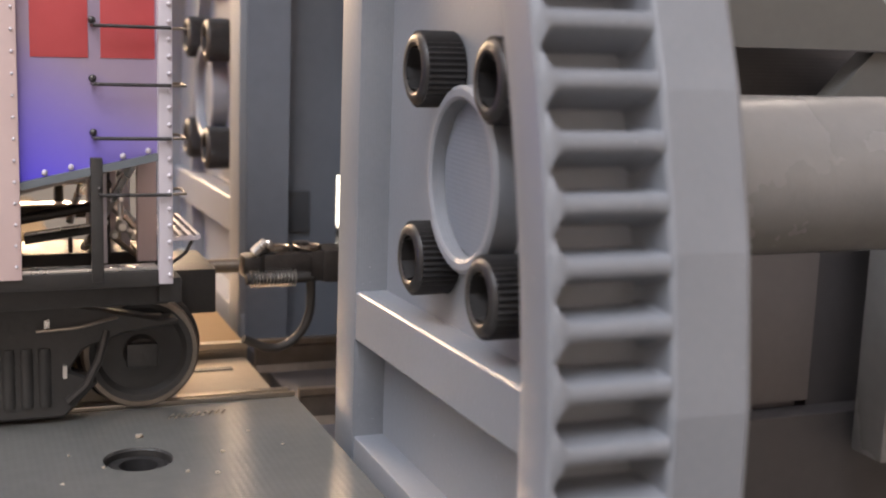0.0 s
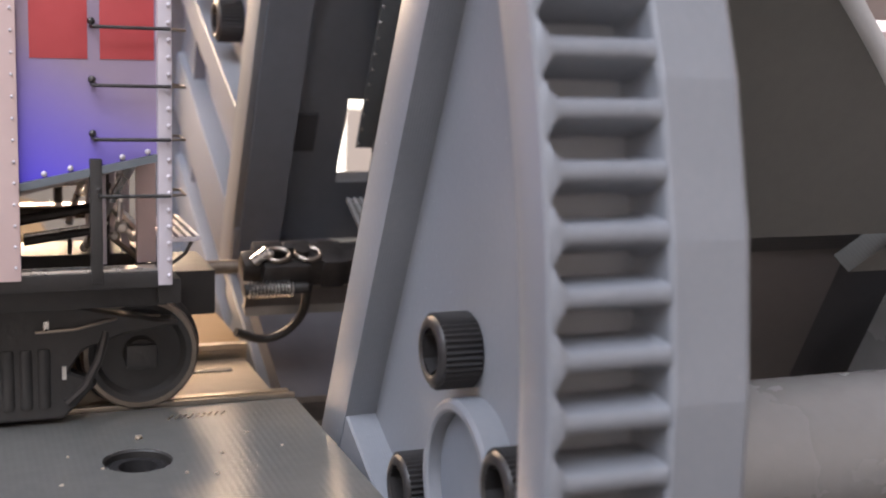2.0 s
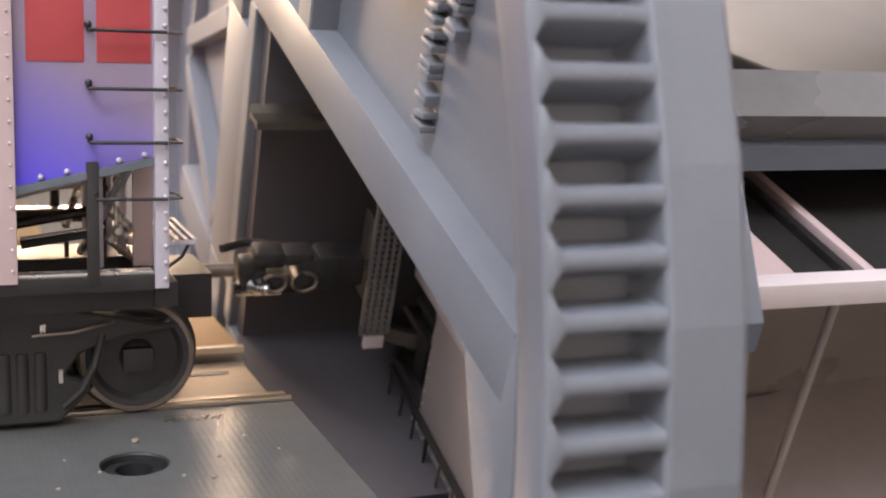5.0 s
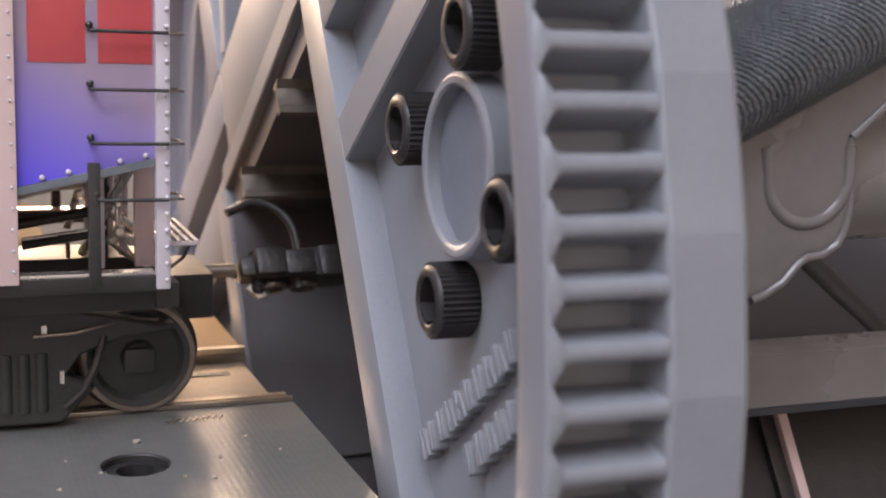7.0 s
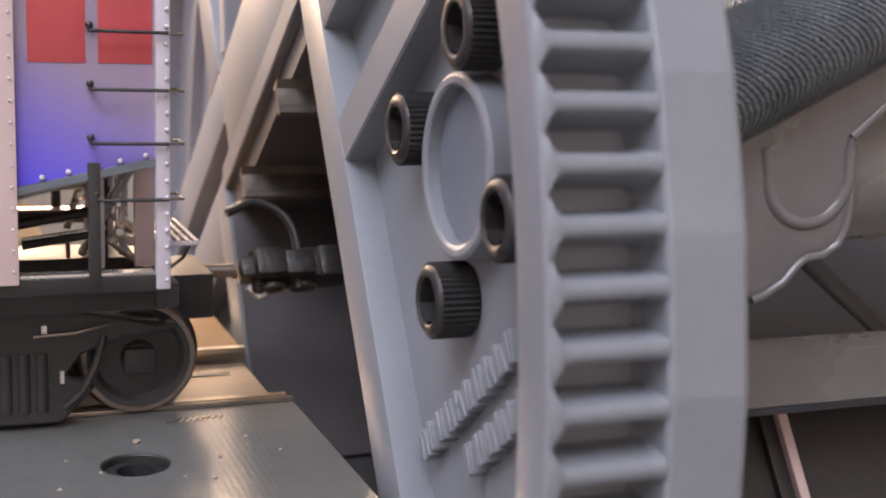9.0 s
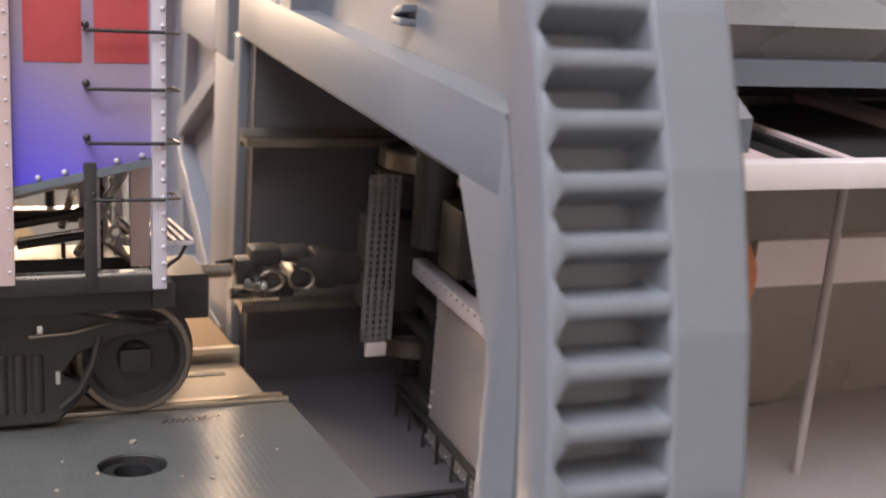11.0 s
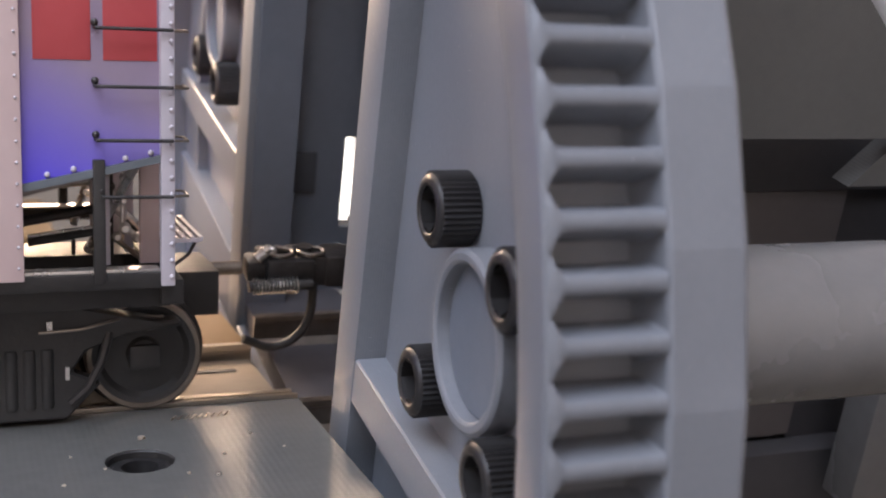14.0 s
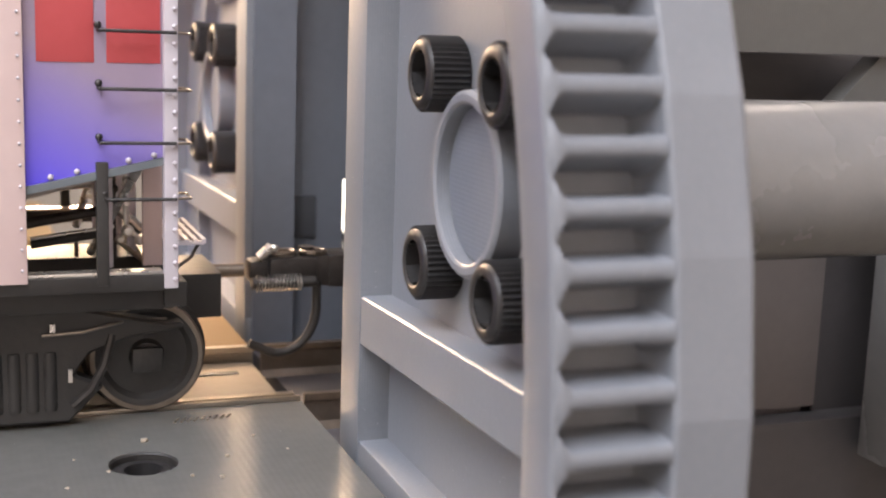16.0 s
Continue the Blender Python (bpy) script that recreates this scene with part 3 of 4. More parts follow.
    part("clamp_cylinder", bm, PRINT_RIB, d, "dark ribbed printed cylinder")
    bm = bmesh.new()
    lo, hi = [], []
    cup = [(6, 7.0), (15, 7.0), (17.5, 7.2), (18.4, 7.5), (19.6, 8.2), (20.5, 9.2), (21.1, 9.65), (22.3, 9.8), (23.3, 10.4), (23.8, 11.4), (23.9, 12.8), (23.6, 14.5), (23.5, 16.9), (26.0, 18.9), (34, 25.2), (34, 26.6), (6, 16.5)]
    for x, z in cup:
        lo.append(bm.verts.new(back(x, -47.2, z)))
        hi.append(bm.verts.new(back(x, -40, z)))
    n = len(cup)
    fs = [bm.faces.new(lo), bm.faces.new(hi[::-1])] + [bm.faces.new((lo[(i + 1) % n], lo[i], hi[i], hi[(i + 1) % n])) for i in range(n)]
    bmesh.ops.recalc_face_normals(bm, faces=fs)
    soften(bm, 0.6, 4, 60)
    part("clamp_cup", bm, CUP, d, "rounded grey cup of the clamp")
    bm = bmesh.new()
    tube_path(bm, [back(17.5 + 0.2 * k, -46.95, 16.4 - 0.9 * k) for k in range(3)] + [back(20.75 + 2.85 * math.cos(a), -46.95, 14.5 + 2.75 * math.sin(a)) for a in [math.pi + math.pi * k / 24 for k in range(25)]] + [back(23.5, -46.95, 16.4)], 0.48, 12)
    part("cup_rim", bm, CUP, d, "raised rounded rim of the cup", smooth=60)
    bm = bmesh.new()
    tube_path(bm, [back(23.6, -47.0, 16.9), back(26.0, -47.0, 18.95), back(34, -46.6, 25.3)], 0.34, 12)
    tube_path(bm, [back(x, -47.0, z) for x, z in cup[2:13]], 0.3, 12)
    part("cup_edge", bm, CUP, d, "rounded edge of the cup")
    bm = bmesh.new()
    a, b = Vector(back(5.5, -30, -1.5)), Vector(back(120, -30, -1.5))
    prism(bm, [back(0, y, z)[1:] for y, z in ((-34, -4.6), (-30, -4.6), (-30, -0.6), (-34, -0.6))], 5.5, 120)
    part("clamp_rail", bm, PRINT_MID, d, "square longitudinal bar")
    # braces coloured black to draw the diagonal shadow beside the cup
    for x0, x1 in ((35.4, 45.0), (60, 69.6)):
        bm = bmesh.new()
        rod(bm, back(x0, -23.0, 7.2), back(x1, -29.5, -3.2), 1.15, 20)
        part("clamp_brace", bm, BLACK, d, "round brace, black for a diagonal shadow band")
    # far end ring
    bm = bmesh.new()
    revolve(bm, [(148, 49.0), (148, 63.0), (154, 63.0), (154, 49.0)], 96)
    part("far_ring", bm, PRINT_MID, d)
    # the loose frames of the body sit a little off the ring's axis
    centred = ("gear_ring", "tooth", "smooth_rim", "ring_web", "inner_flange", "cheek_plate", "edge_flange", "cross_bar", "tube_boss", "tube_plug", "socket_screw", "long_tube", "raised_mark", "far_ring")
    for ob in d.children:
        kind = ob.name.split(".")[0]
        if kind.startswith(("clamp", "cup")):
            ob.location = (0, -0.3 * MM, 0.45 * MM)
        elif kind == "wall_edge_bead" or (kind == "side_wall" and ob.data.materials[0] == WALL_SHADE):
            ob.location = (0, -1.1 * MM, -0.8 * MM)
        elif kind not in centred:
            ob.location = (0, 0, -AXIS * MM)
    return d


# ---------------------------------------------------------------- hopper cars
RIVETS = {}


def rivets(name, pts, r, mat, parent):
    """Round rivet heads, each an object of its own on one shared mesh."""
    for p in pts:
        if (r, mat.name) not in RIVETS:
            bm = bmesh.new()
            bmesh.ops.create_icosphere(bm, subdivisions=1, radius=r)
            first = part(name, bm, mat, parent, smooth=80)
            RIVETS[(r, mat.name)] = first.data
        else:
            first = new(name, RIVETS[(r, mat.name)])
            first.parent = parent
        first.location = Vector([float(c) for c in p]) * MM


def hopper_car(label, rider=False):
    car = empty("hopper_car")
    tagged(car, label, "railway wagon")
    L = -150.0
    # side sheets, ending in a sloping lower edge
    for side in (-1, 1):
        y0, y1 = sorted((side * 15.6, side * 16.2))
        bm = bmesh.new()
        prism(bm, [(-12.2, 11.9), (-12.2, 32.5), (L, 32.5), (L, 3), (-60, 3), (-24, 9.45)], y0, y1, "y")
        part("side_sheet", bm, BLACK if rider else LILAC_BLUE, car, "plain black side sheet" if rider else "lilac side sheet fading to deep blue")
        bm = bmesh.new()
        prism(bm, [(-12.7, 12.2), (-12.7, 32), (L, 32), (L, 3.3), (-60, 3.3), (-24, 9.7)], side * 15.2, side * 15.58, "y")
        part("inner_sheet", bm, GREY_IN, car, "dusty grey inside of the side sheet")
        ya, yb = sorted((side * 16.0, side * 16.9))
        boxpart("side_rib", (-26.5, -22.3, ya, yb, 3.0, 33), PINK_WHITE, car, 0.12, "pinkish white side rib")
        for x in (-50, -78, -106, -134):
            boxpart("side_rib", (x - 2.0, x + 2.0, ya, yb, 3.0, 33), PINK_WHITE, car, 0.12, "pinkish white side rib")
        if rider:
            boxpart("side_rib", (-33.6, -32.7, ya, yb, 4.0, 32), PINK_WHITE, car, 0.1, "pinkish narrow side rib")
            boxpart("side_rib", (-31.6, -30.9, ya, yb, 4.0, 32), BROWN_BLACK, car, 0.1, "dark narrow side rib")
        boxpart("corner_post", (-12.75, -11.75, ya, yb, 2.3, 33), PALE, car, 0.1, "pale riveted corner post")
        rivets("rivet", [(-12.0, side * 16.95, z) for z in np.arange(3.0, 32, 1.22)], 0.19, PALE, car)
        rivets("rivet", [(-22.65, side * 16.95, z) for z in np.arange(4.0, 32, 1.5)], 0.13, PALE, car)
        bm = bmesh.new()
        m = [(-12.3, 12.0), (-24.0, 9.55), (-24.0, 9.0), (-12.3, 11.45)]
        prism(bm, m, side * 16.1, side * 16.6, "y")
        part("slope_edge", bm, SLATE, car, "slate edge strip of the slope sheet")
        rivets("rivet", [(x, side * 16.35, 12.0 + (x + 12.3) * 0.209 + 0.3) for x in (-13.4, -15.2, -17.0, -18.8, -20.6)], 0.24, PALE, car)
        for x0, x1 in () if rider else ((-21.4, -17.5), (-16.65, -12.9)):
            boxpart("red_square", (x0, x1, *sorted((side * 16.15, side * 16.26)), 18.62, 25.0), RED, car, 0.03, "flat red square")
        for z in (24.8, 20.9, 16.85, 13.05, 9.0):
            bm = bmesh.new()
            x0 = -17.25 if z > 10 else -16.9
            tube_path(bm, [(x0, side * 16.2, z), (x0, side * 17.2, z), (-11.9, side * 17.2, z - 0.05), (-11.9, side * 16.7, z - 0.05)], 0.13, 8)
            ball(bm, (x0, side * 16.5, z + 0.35), 0.28, 8)
            part("grab_iron", bm, BROWN_BLACK, car, "thin dark grab iron")
            bm = bmesh.new()
            tube_path(bm, [(-11.9, side * 16.6, z - 0.1), (-10.7, side * 16.2, z - 0.15), (-10.6, side * 13.5, z - 0.15), (-11.9, side * 13.0, z - 0.1)], 0.1, 8)
            part("end_rung", bm, WHEEL_RIM, car, "thin worn end rung")
        boxpart("sill_post", (-17.5, -16.65, *sorted((side * 16.0, side * 16.7)), 2.6, 11.6), BLACK, car, 0.1, "black upright post")
        boxpart("side_sill", (L, -11.8, *sorted((side * 15.2, side * 16.6)), 2.1, 3.3), BLACK, car, 0.12, "dark side sill")
        boxpart("sill_cap", (-22.3, -12.8, *sorted((side * 15.0, side * 16.4)), 3.3, 3.55), SILVER, car, 0.05)
        boxpart("top_chord", (L, -11.8, *sorted((side * 15.2, side * 17.2)), 31.8, 33.4), CREAM, car, 0.15, "cream top chord")
    # sloping floor, end posts, ridge and braces inside
    bm = bmesh.new()
    prism(bm, [(-12.2, 11.9), (-12.2, 11.4), (-40, 4.4), (-L * 0 - 75, 2.6), (L, 2.6), (L, 3.2), (-75, 3.2), (-40, 5.0)], -15.6, 15.6, "y")
    part("slope_sheet", bm, SLOPE, car, "dusty sloping floor sheet")
    boxpart("end_sheet", (-12.7, -12.1, -15.6, 15.6, 11.6, 32.5), PALE, car, 0.05)
    bm = bmesh.new()
    prism(bm, [(-2.8, 3.0), (-2.4, 5.2), (2.4, 5.2), (2.8, 3.0)], L + 1, -45)
    part("centre_ridge", bm, CREAM, car, "cream centre ridge")
    for x in (-41.8, -78, -112):
        bm = bmesh.new()
        rod(bm, (x, -15.3, 20), (x, 15.3, 20), 0.45, 10)
        part("cross_brace", bm, GREY_IN, car)
        for side in (-1,):
            bm = bmesh.new()
            tube_path(bm, [(x + 6, side * 14.9, 29), (x, side * 14.9, 10), (x - 6, side * 14.9, 29)], 0.4, 8)
            part("side_brace", bm, GREY_IN, car)
    bm = bmesh.new()
    rod(bm, (-38.6, 1.0, 5.6), (-38.6, 1.0, 7.0), 5.6, 40)
    soften(bm, 0.3, 2)
    part("orange_disc", bm, ORANGE, car, "round orange disc on the floor")
    boxpart("wide_post", (-13.3, -11.8, -9.6, -8.9, 2.6, 11.9), PINK_WHITE, car, 0.08, "pinkish wide end post")
    bm = bmesh.new()
    rod(bm, (-15.2, -6.5, 2.6), (-15.2, -6.5, 11.2), 0.22, 8)
    for z in (6.4, 8.3, 10.2):
        ball(bm, (-15.2, -6.5, z), 0.42, 8)
    part("brake_staff", bm, BLACK, car, "black brake staff with joints")
    for y, x, wd in ((-9.5, -15.6, 0.7), (-4.5, -13.2, 0.7), (4.5, -13.2, 0.7), (9.5, -13.6, 0.9), (0, -14.5, 1.6)):
        boxpart("end_post", (x - wd, x, y - wd / 2, y + wd / 2, 2.6, 11.9), PALE, car, 0.08, "pale end post")
    for y in (-12.5, 12.5):
        bm = bmesh.new()
        rod(bm, (-13.5, y, 11.5), (-17, y * 0.5, 3.2), 0.35, 8)
        part("end_brace", bm, SILVER, car)
    # brake gear under the slope
    bm = bmesh.new()
    rod(bm, (-24, -6, 5.2), (-15.5, -6, 6.6), 0.42, 10)
    rod(bm, (-26, 4, 6.9), (-15.5, 4, 7.4), 0.3, 10)
    part("brake_pipe", bm, BROWN_BLACK, car, "dark brake pipe")
    bm = bmesh.new()
    rod(bm, (-24, 1, 7.2), (-14.5, 1, 7.8), 0.35, 10)
    rod(bm, (-15.3, -5, 7.2), (-12.8, -5, 4.6), 0.45, 10)
    rod(bm, (-15.3, -5, 7.2), (-15.9, 5, 6.2), 0.35, 10)
    ball(bm, (-15.3, -5, 7.2), 0.8, 10)
    part("brake_rod", bm, SILVER, car, "bright brake rod")
    if not rider:
        # the thin silver rod over the black beam is its top-edge highlight
        for name, mat, r, p, q in (("brake_beam", BLACK, 0.34, (-21.6, 4.25), (-15.3, 5.15)), ("beam_highlight", SILVER, 0.15, (-21.6, 4.72), (-15.3, 5.5)), ("diagonal_link", WHEEL_RIM, 0.2, (-15.2, 4.5), (-12.8, 2.5)),
                                   ("diagonal_link", SILVER, 0.24, (-13.9, 4.9), (-11.3, 2.7)), ("upright_link", SILVER, 0.2, (-14.4, 5.2), (-14.4, 10.6)), ("cross_link", BROWN_BLACK, 0.18, (-18.2, 4.4), (-18.2, 3.2))):
            bm = bmesh.new()
            rod(bm, (p[0], -8.0, p[1]), (q[0], -8.0, q[1]), r, 10)
            part(name, bm, mat, car)
        for x, z, r in ((-14.3, 5.2, 0.5), (-13.35, 4.4, 0.42), (-14.9, 4.55, 0.36), (-14.4, 7.4, 0.32), (-14.4, 9.2, 0.3)):
            bm = bmesh.new()
            ball(bm, (x, -8.1, z), r, 12)
            rod(bm, (x, -8.7, z), (x, -7.6, z), r * 0.6, 10)
            part("pivot", bm, SILVER, car, "bright turned pivot", smooth=40)
    # end platform of fine bars with holes between them
    px, pz = (-8.4, 0.7) if rider else (-11.7, 4.7)
    y0, y1, bars = (-8.5, 7.1, 25) if rider else (-12.4, -2.0, 5)
    skin = PRINT_MID if rider else PALE
    for i in range(bars):
        y = y0 + i * (y1 - 0.2 - y0) / (bars - 1)
        boxpart("platform_bar", (px, px + 2.6, y - 0.12, y + 0.12, pz, pz + 0.3), skin, car)
    for i in range(5):
        x = px + i * 0.65
        boxpart("platform_slat", (x - 0.16, x + 0.16, y0 - 0.2, y1, pz + 0.1, pz + 0.45), skin, car)
    if rider:
        boxpart("platform_foot", (px + 0.2, px + 2.2, 7.3, 8.7, pz - 0.2, pz + 0.4), CREAM, car, 0.15, "pale cream bracket at the end of the platform")
    else:
        for y in (-11.6, -3.0):
            bm = bmesh.new()
            tube_path(bm, [(-9.3, y, 4.7), (-9.9, y, 3.6), (-11.4, y, 2.5)], 0.14, 8)
            part("platform_bracket", bm, BROWN_BLACK, car, "bent dark bracket under the platform")
    boxpart("end_sill", (-11.9, -6.1, -4.4, 4.4, -3.1, 0.7), BLACK, car, 0.15, "black end sill")
    if rider:
        rider_end(car)
    else:
        boxpart("draft_beam", (-12.6, -10.9, -15.6, 15.6, 0.6, 2.5), BLACK, car, 0.15)
    boxpart("centre_sill", (L, -11.9, -3.2, 3.2, -2.6, 2.2), BLACK, car, 0.2)
    boxpart("frame_beam", (L, -11.8, -15.2, -12.8, 0.4, 2.2), BLACK, car, 0.15)
    bm = bmesh.new()
    rod(bm, (-7.2, 0, 0), (-3.3 if not rider else -5.2, 0, 0), 0.62, 16)
    part("coupler_shank", bm, WHEEL_RIM, car, "bare metal coupler shank")
    if rider:
        rotary_coupler(car)
    for xc in (-13.1, -33.4, -121, -141):
        truck_wheels(car, xc)
    for xc in (-23.2, -131):
        truck_frame(car, xc)
    return car


def rider_end(car):
    """The end of the car in the drum: centre post, riveted end plate, ladder and brake gear."""
    bm = bmesh.new()
    box(bm, -11.7, -10.2, -0.8, 0.8, 1.0, 31.5)
    soften(bm, 0.15, 2)
    part("centre_post", bm, PALE, car, "pale centre post of the end")
    rivets("rivet", [(-10.15, -0.55, z) for z in np.arange(3.0, 30, 1.3)], 0.16, SILVER, car)
    boxpart("end_plate", (-11.7, -11.3, 1.2, 15.6, 5.0, 31.5), GREY_IN, car, 0.08, "dusty grey riveted end plate")
    rivets("rivet", [(-11.25, y, 5.5) for y in np.arange(1.8, 15.5, 1.5)] + [(-11.25, 15.2, z) for z in np.arange(5.5, 31, 1.5)], 0.17, SILVER, car)
    boxpart("end_plate", (-11.7, -11.3, -15.6, -9.2, 8.2, 31.5), GREY_IN, car, 0.08, "dusty grey riveted end plate")
    rivets("rivet", [(-11.25, -9.6, z) for z in np.arange(8.6, 31, 1.6)] + [(-11.25, -15.2, z) for z in np.arange(8.6, 31, 1.6)], 0.17, SILVER, car)
    bm = bmesh.new()
    rod(bm, (-10.6, -3.0, 4.6), (-10.6, -12.5, 4.6), 2.0, 24)
    soften(bm, 0.3, 2)
    part("brake_cylinder", bm, BLACK, car, "black brake cylinder")
    boxpart("brake_box", (-12.4, -9.9, -8.2, -2.2, 7.6, 12.2), BLACK, car, 0.3, "black brake box")
    for y in (3.4, 6.2, 12.5, -13.8):
        boxpart("frame_post", (-12.0, -11.0, y - 0.45, y + 0.45, -3.0, 5.2), BLACK, car, 0.1)
    boxpart("end_beam", (-13.5, -12.2, -15.5, 15.5, -0.4, 2.2), BLACK, car, 0.12)
    for y in (-16.6, -13.4, 13.4, 16.6):
        boxpart("ladder_rail", (-11.2, -10.6, y - 0.2, y + 0.2, -2.5, 32), BLACK, car)
    for side in (-1, 1):
        for z in np.arange(-1.6, 31, 3.6):
            bm = bmesh.new()
            rod(bm, (-10.7, side * 13.4, z), (-10.7, side * 16.6, z), 0.16, 8)
            part("ladder_rung", bm, BROWN_BLACK, car)
    boxpart("corner_plate", (-12.6, -8.7, -17.0, -16.75, 1.6, 32), SLATE, car, 0.08, "slate riveted corner plate")
    rivets("rivet", [(-8.95, -16.7, z) for z in np.arange(2.2, 31, 1.7)], 0.17, SILVER, car)


def rotary_coupler(car):
    """The coupled pair of knuckles, which turns with the car in the drum; it reaches from 6.5 to -5.2 along the car."""
    bm = bmesh.new()
    box(bm, 3.8, 6.2, -1.2, 1.2, -1.0, 1.0)
    box(bm, 0.2, 4.6, 0.5, 2.0, -1.2, 1.3)
    box(bm, 2.2, 5.0, -2.2, -0.6, -1.3, 1.25)
    soften(bm, 0.45, 2)
    rod(bm, (4.4, 0.3, -1.7), (4.4, 0.3, 1.6), 0.75, 14)
    ball(bm, (4.5, 0.6, 1.5), 0.7, 10)
    part("near_knuckle", bm, BROWN_BLACK, car, "dark weathered knuckle coupler")
    bm = bmesh.new()
    box(bm, -5.2, 0.9, -1.5, 1.5, -1.5, 1.4)
    box(bm, -3.2, -0.8, -1.75, 1.75, -1.6, 1.45)
    box(bm, -0.4, 2.4, -2.1, -0.8, -1.1, 1.3)
    soften(bm, 0.5, 2)
    rod(bm, (0.9, 0.2, -1.6), (0.9, 0.2, 2.0), 0.7, 14)
    part("far_knuckle", bm, BROWN_BLACK, car, "dark weathered knuckle coupler")
    bm = bmesh.new()
    for x0 in (3.2, 0.4):
        for i in range(20):
            a, b = 2 * math.pi * i / 20, 2 * math.pi * (i + 1) / 20
            rod(bm, (x0 + 1.1 * math.cos(a), 0.6 + 0.9 * math.sin(a), 1.6), (x0 + 1.1 * math.cos(b), 0.6 + 0.9 * math.sin(b), 1.6), 0.22, 6)
    part("coupler_ring", bm, WHEEL_RIM, car, "worn bright rim of the coupler")
    bm = bmesh.new()
    rod(bm, (5.3, 0.9, 1.2), (4.2, 0.9, 2.2), 0.5, 10)
    ball(bm, (4.0, 0.9, 2.0), 0.45, 8)
    part("uncoupling_pin", bm, SILVER, car, "bright pin head")
    for i in range(13):
        bm = bmesh.new()
        x = 1.9 + i * 0.32
        revolve(bm, [(x, 0.55), (x + 0.1, 0.78), (x + 0.2, 0.55)], 16, (2.45, -0.75))
        part("spring_coil", bm, SILVER, car)
    bm = bmesh.new()
    rod(bm, (0.6, 2.45, -0.75), (6.3, 2.45, -0.75), 0.5, 12)
    part("spring_pin", bm, BLACK, car)
    bm = bmesh.new()
    pts = [(0.2, 1.4, -1.0)] + [(3.6 - 3.4 * math.cos(a), 1.5, -3.2 - 4.1 * math.sin(a)) for a in [k * math.pi * 0.66 / 14 for k in range(15)]] + [(6.3, 1.5, -6.3)]
    tube_path(bm, pts, 0.4, 10)
    part("air_hose", bm, BLACK, car, "curved black air hose")


def truck_wheels(car, xc):
    for side in (-1, 1):
        bm = bmesh.new()
        prof = [(0, 0.01), (0.0, 1.1), (0.35, 1.4), (0.55, 3.2), (0.1, 3.6), (0.0, 4.3), (0.15, 4.42), (1.7, 4.5), (1.9, 4.95), (2.4, 4.95), (2.6, 4.2), (2.6, 0.01)]
        rings = []
        n = 48
        for i in range(n):
            a = 2 * math.pi * i / n
            rings.append([bm.verts.new((xc + r * math.cos(a), side * (9.9 - u), -4.65 + r * math.sin(a))) for u, r in prof])
        fs = []
        for i in range(n):
            for j in range(len(prof) - 1):
                p, q = rings[i], rings[(i + 1) % n]
                fs.append(bm.faces.new((p[j], p[j + 1], q[j + 1], q[j])))
        bmesh.ops.recalc_face_normals(bm, faces=fs)
        w = part("wheel", bm, BLACK, car, "black wheel")
        bm = bmesh.new()
        rings = []
        prof = [(-0.05, 4.05), (-0.05, 4.4), (0.1, 4.55), (1.7, 4.58), (1.7, 4.3), (0.2, 4.0)]
        for i in range(n):
            a = 2 * math.pi * i / n
            rings.append([bm.verts.new((xc + r * math.cos(a), side * (9.9 - u), -4.65 + r * math.sin(a))) for u, r in prof])
        fs = []
        for i in range(n):
            for j in range(len(prof)):
                p, q = rings[i], rings[(i + 1) % n]
                fs.append(bm.faces.new((p[j], p[(j + 1) % 6], q[(j + 1) % 6], q[j])))
        bmesh.ops.recalc_face_normals(bm, faces=fs)
        part("tread", bm, WHEEL_RIM, w, "worn bare wheel tread")
    bm = bmesh.new()
    rod(bm, (xc, -7, -4.65), (xc, 7, -4.65), 0.9, 14)
    part("axle", bm, BROWN_BLACK, car)


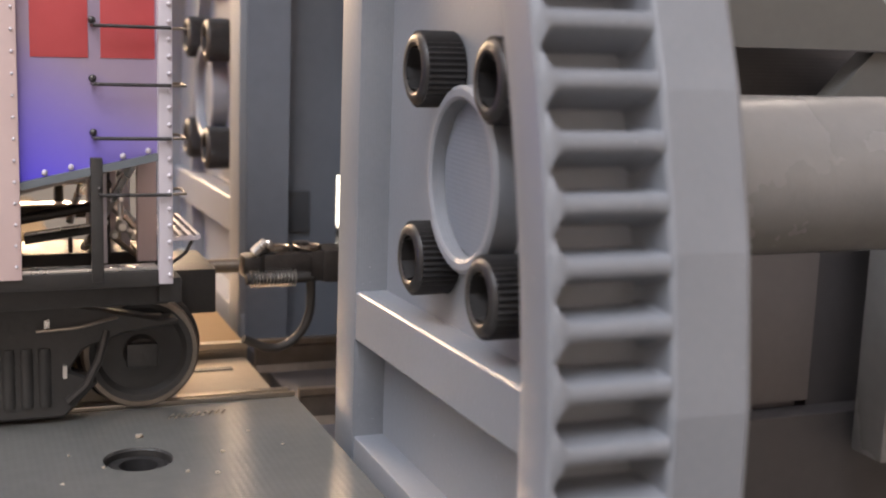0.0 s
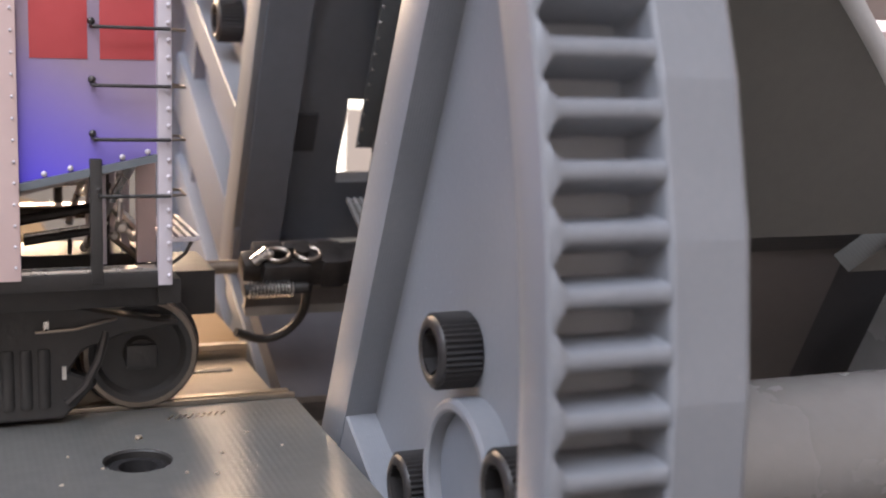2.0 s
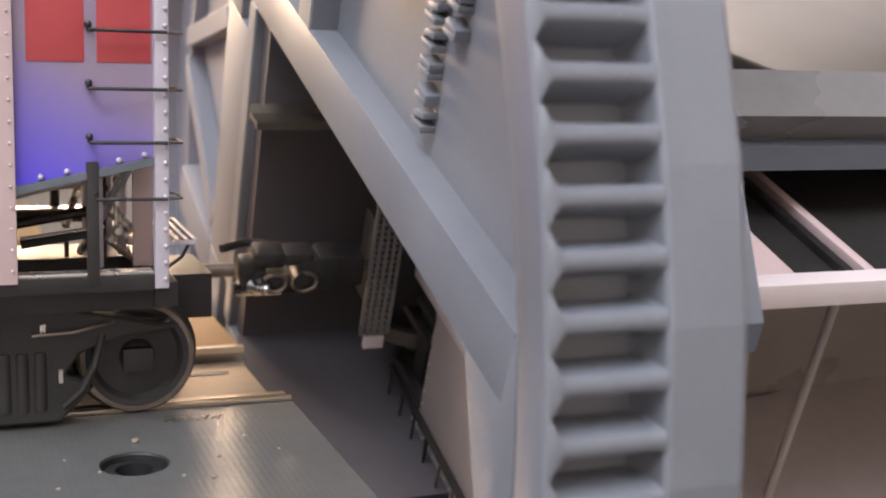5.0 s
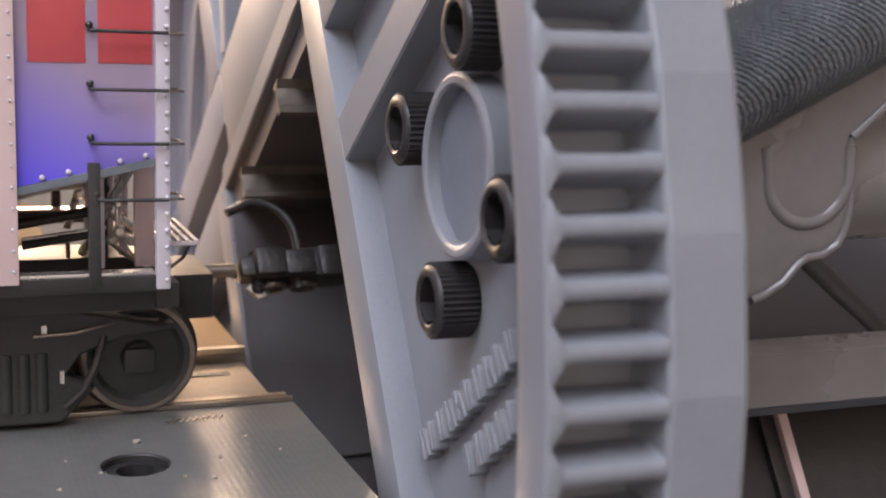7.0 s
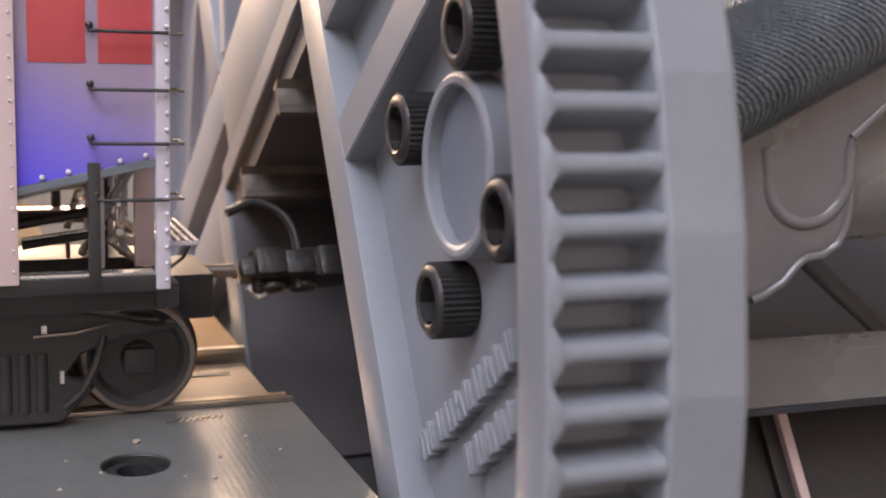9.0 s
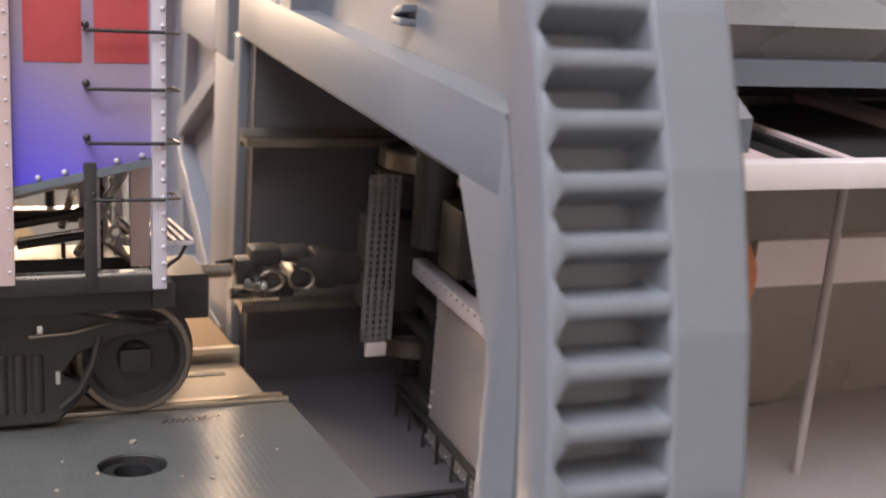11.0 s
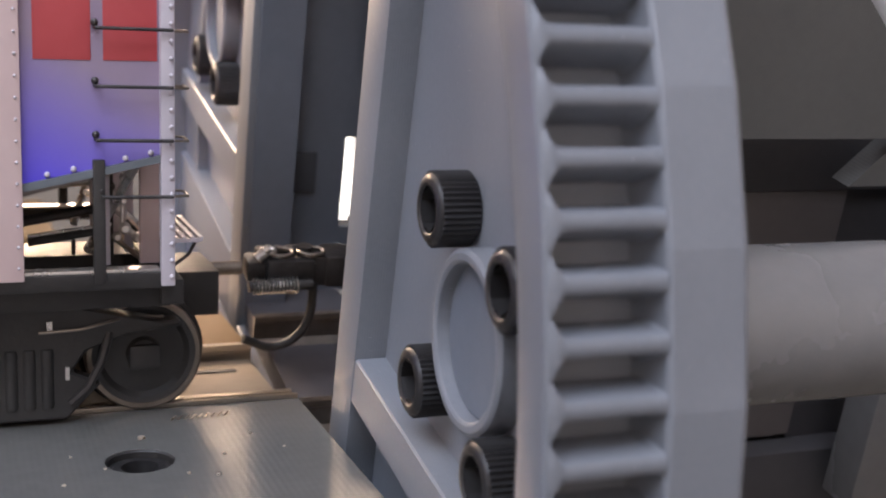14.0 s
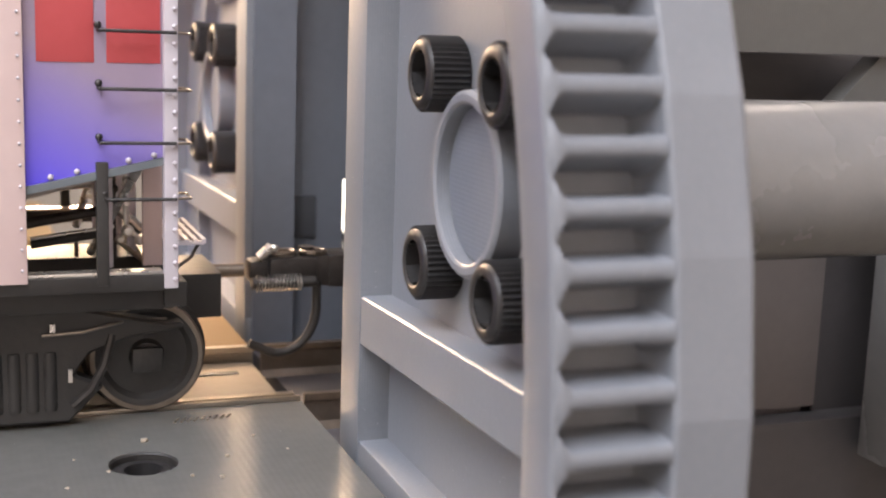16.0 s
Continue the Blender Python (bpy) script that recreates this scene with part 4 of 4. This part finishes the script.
def truck_frame(car, xc):
    for side in (-1, 1):
        y0, y1 = side * 10.1, side * 12.0
        bm = bmesh.new()
        prism(bm, [(xc - 13.2, -4.2), (xc - 12.6, -2.3), (xc - 5, -0.1), (xc + 5, -0.1), (xc + 11.4, -1.55), (xc + 12.6, -1.5), (xc + 12.8, -2.0), (xc + 8.6, -2.5), (xc + 5.5, -3.6), (xc + 4.4, -5.2),
                   (xc + 6.6, -6.2), (xc + 4.0, -8.9), (xc - 4.0, -8.9), (xc - 6.6, -6.2), (xc - 4.4, -5.2), (xc - 5.5, -3.6), (xc - 9, -2.9), (xc - 10.5, -5.6), (xc - 12.4, -5.8)], *sorted((y0, y1)), "y")
        soften(bm, 0.2, 1)
        part("side_frame", bm, BLACK, car, "black truck side frame")
        for k in range(5):
            x = xc - 2.6 + k * 1.3
            bm = bmesh.new()
            prof = [(0.5, -7.9)] + [(0.5 + 0.07 * (j % 2), -7.8 + j * 0.31) for j in range(15)] + [(0.5, -3.3), (0.01, -3.3), (0.01, -7.9)]
            revolve_z(bm, prof, 12, x, side * 11.75)
            part("truck_spring", bm, BLACK, car, "black coil spring")
        for dx in (-10.1, 10.1):
            bm = bmesh.new()
            box(bm, xc + dx - 1.25, xc + dx + 1.25, *sorted((y0 * 0.975, side * 10.55)), -5.8, -3.8)
            soften(bm, 0.4, 2)
            part("axle_box", bm, BLACK, car)
        bm = bmesh.new()
        tube_path(bm, [(xc + 2.0, side * 12.4, -1.9), (xc + 5.0, side * 12.5, -1.75), (xc + 7.2, side * 12.3, -1.3), (xc + 8.6, side * 11.6, -1.2), (xc + 11.5, side * 10.6, -1.5)], 0.13, 8)
        part("brake_lever", bm, WHEEL_RIM, car, "thin worn brake lever")
        bm = bmesh.new()
        tube_path(bm, [(xc + 4.2, side * 12.1, -7.6), (xc + 5.6, side * 12.1, -6.4), (xc + 6.6, side * 12.1, -4.4), (xc + 7.2, side * 11.8, -2.2)], 0.35, 8)
        part("brake_hanger", bm, BROWN_BLACK, car, "curved dark brake hanger")
        # two silver boxes draw the glints on the dark frame
        bm = bmesh.new()
        box(bm, xc + 2.6, xc + 3.0, side * 12.0, side * 12.3, -2.0, -1.1)
        box(bm, xc + 3.9, xc + 4.2, side * 12.0, side * 12.3, -5.7, -4.7, Matrix.Rotation(0.0, 4, "Y"))
        part("frame_glint", bm, SILVER, car, "small silver marks standing in for glints")


DRUM = drum()
CAR = hopper_car("lilac and blue model hopper car waiting on the approach track")
RIDER = hopper_car("model hopper car clamped on the track inside the drum", True)
RIDER.matrix_basis = pose(3.2 * MM, 0, 0, 0, 0, 180)


# ---------------------------------------------------------------- background things
def backdrop():
    bm = bmesh.new()
    box(bm, -290, 60, 420, 430, -76, 200)
    tagged(part("backboard", bm, BACK_BEIGE), "beige backboard at the rear of the table", "board")
    bm = bmesh.new()
    box(bm, -160, -2, 235, 300, -75.9, -38)
    soften(bm, 1.5, 2)
    tagged(part("ochre_block", bm, YELLOW), "ochre wooden block lying on the table", "block")
    # added glowing shapes for the bright background; panel's unseen top adds fill and sheen
    warm = glow("warm_white_light", (1.0, 0.93, 0.8), 2.2)
    lamp = empty("glow_panel")
    tagged(lamp, "glowing warm white stand-in for the bright background, on two dark posts", "lamp")
    bm = bmesh.new()
    box(bm, 137.6, 290, 430, 438, -20, 210)
    soften(bm, 1.0, 1)
    part("diffuser", bm, warm, lamp)
    for x in (190, 270):
        boxpart("post", (x - 4, x + 4, 432, 440, -75.9, -20.1), BLACK, lamp, 0.5)
    tube = empty("glow_tube")
    tagged(tube, "slim upright glowing stand-in for a bright background strip", "lamp")
    bm = bmesh.new()
    rod(bm, (134.3, 430, -72), (134.3, 430, -13), 2.9, 20)
    part("tube", bm, warm, tube)
    bm = bmesh.new()
    rod(bm, (134.3, 430, -75.9), (134.3, 430, -72), 9, 24)
    soften(bm, 0.5, 1)
    part("foot", bm, BLACK, tube)


backdrop()


# ---------------------------------------------------------------- motion
SPEED, FULL = 27.8, 145.69


def tilt(t):
    def ramp(s):
        # even speed with a short soft start and stop
        if s <= 0:
            return 0.0
        e = 0.12
        return SPEED * (s * s / (2 * e) if s < e else s - e / 2)
    up = ramp(t - 1.0)
    if t < 7.5:
        top = FULL
        return min(up, top)
    return min(ramp(14.53 - t), FULL)


def motions():
    times = [0.0, 0.8, 1.0]
    t = 1.1
    while t < 6.6:
        times.append(round(t, 2))
        t += 0.1
    times += [7.0, 8.0, 8.9]
    t = 9.0
    while t < 14.7:
        times.append(round(t, 2))
        t += 0.1
    times += [15.0, 16.0]
    walk(DRUM, [(t, pose(0, 0, AXIS * MM, tilt(t), 0, 0)) for t in times])
    walk(RIDER, [(t, pose(0, 0, 0, tilt(t), 0, 0) @ pose(3.2 * MM, 0, 0, 0, 0, 180)) for t in times])


motions()
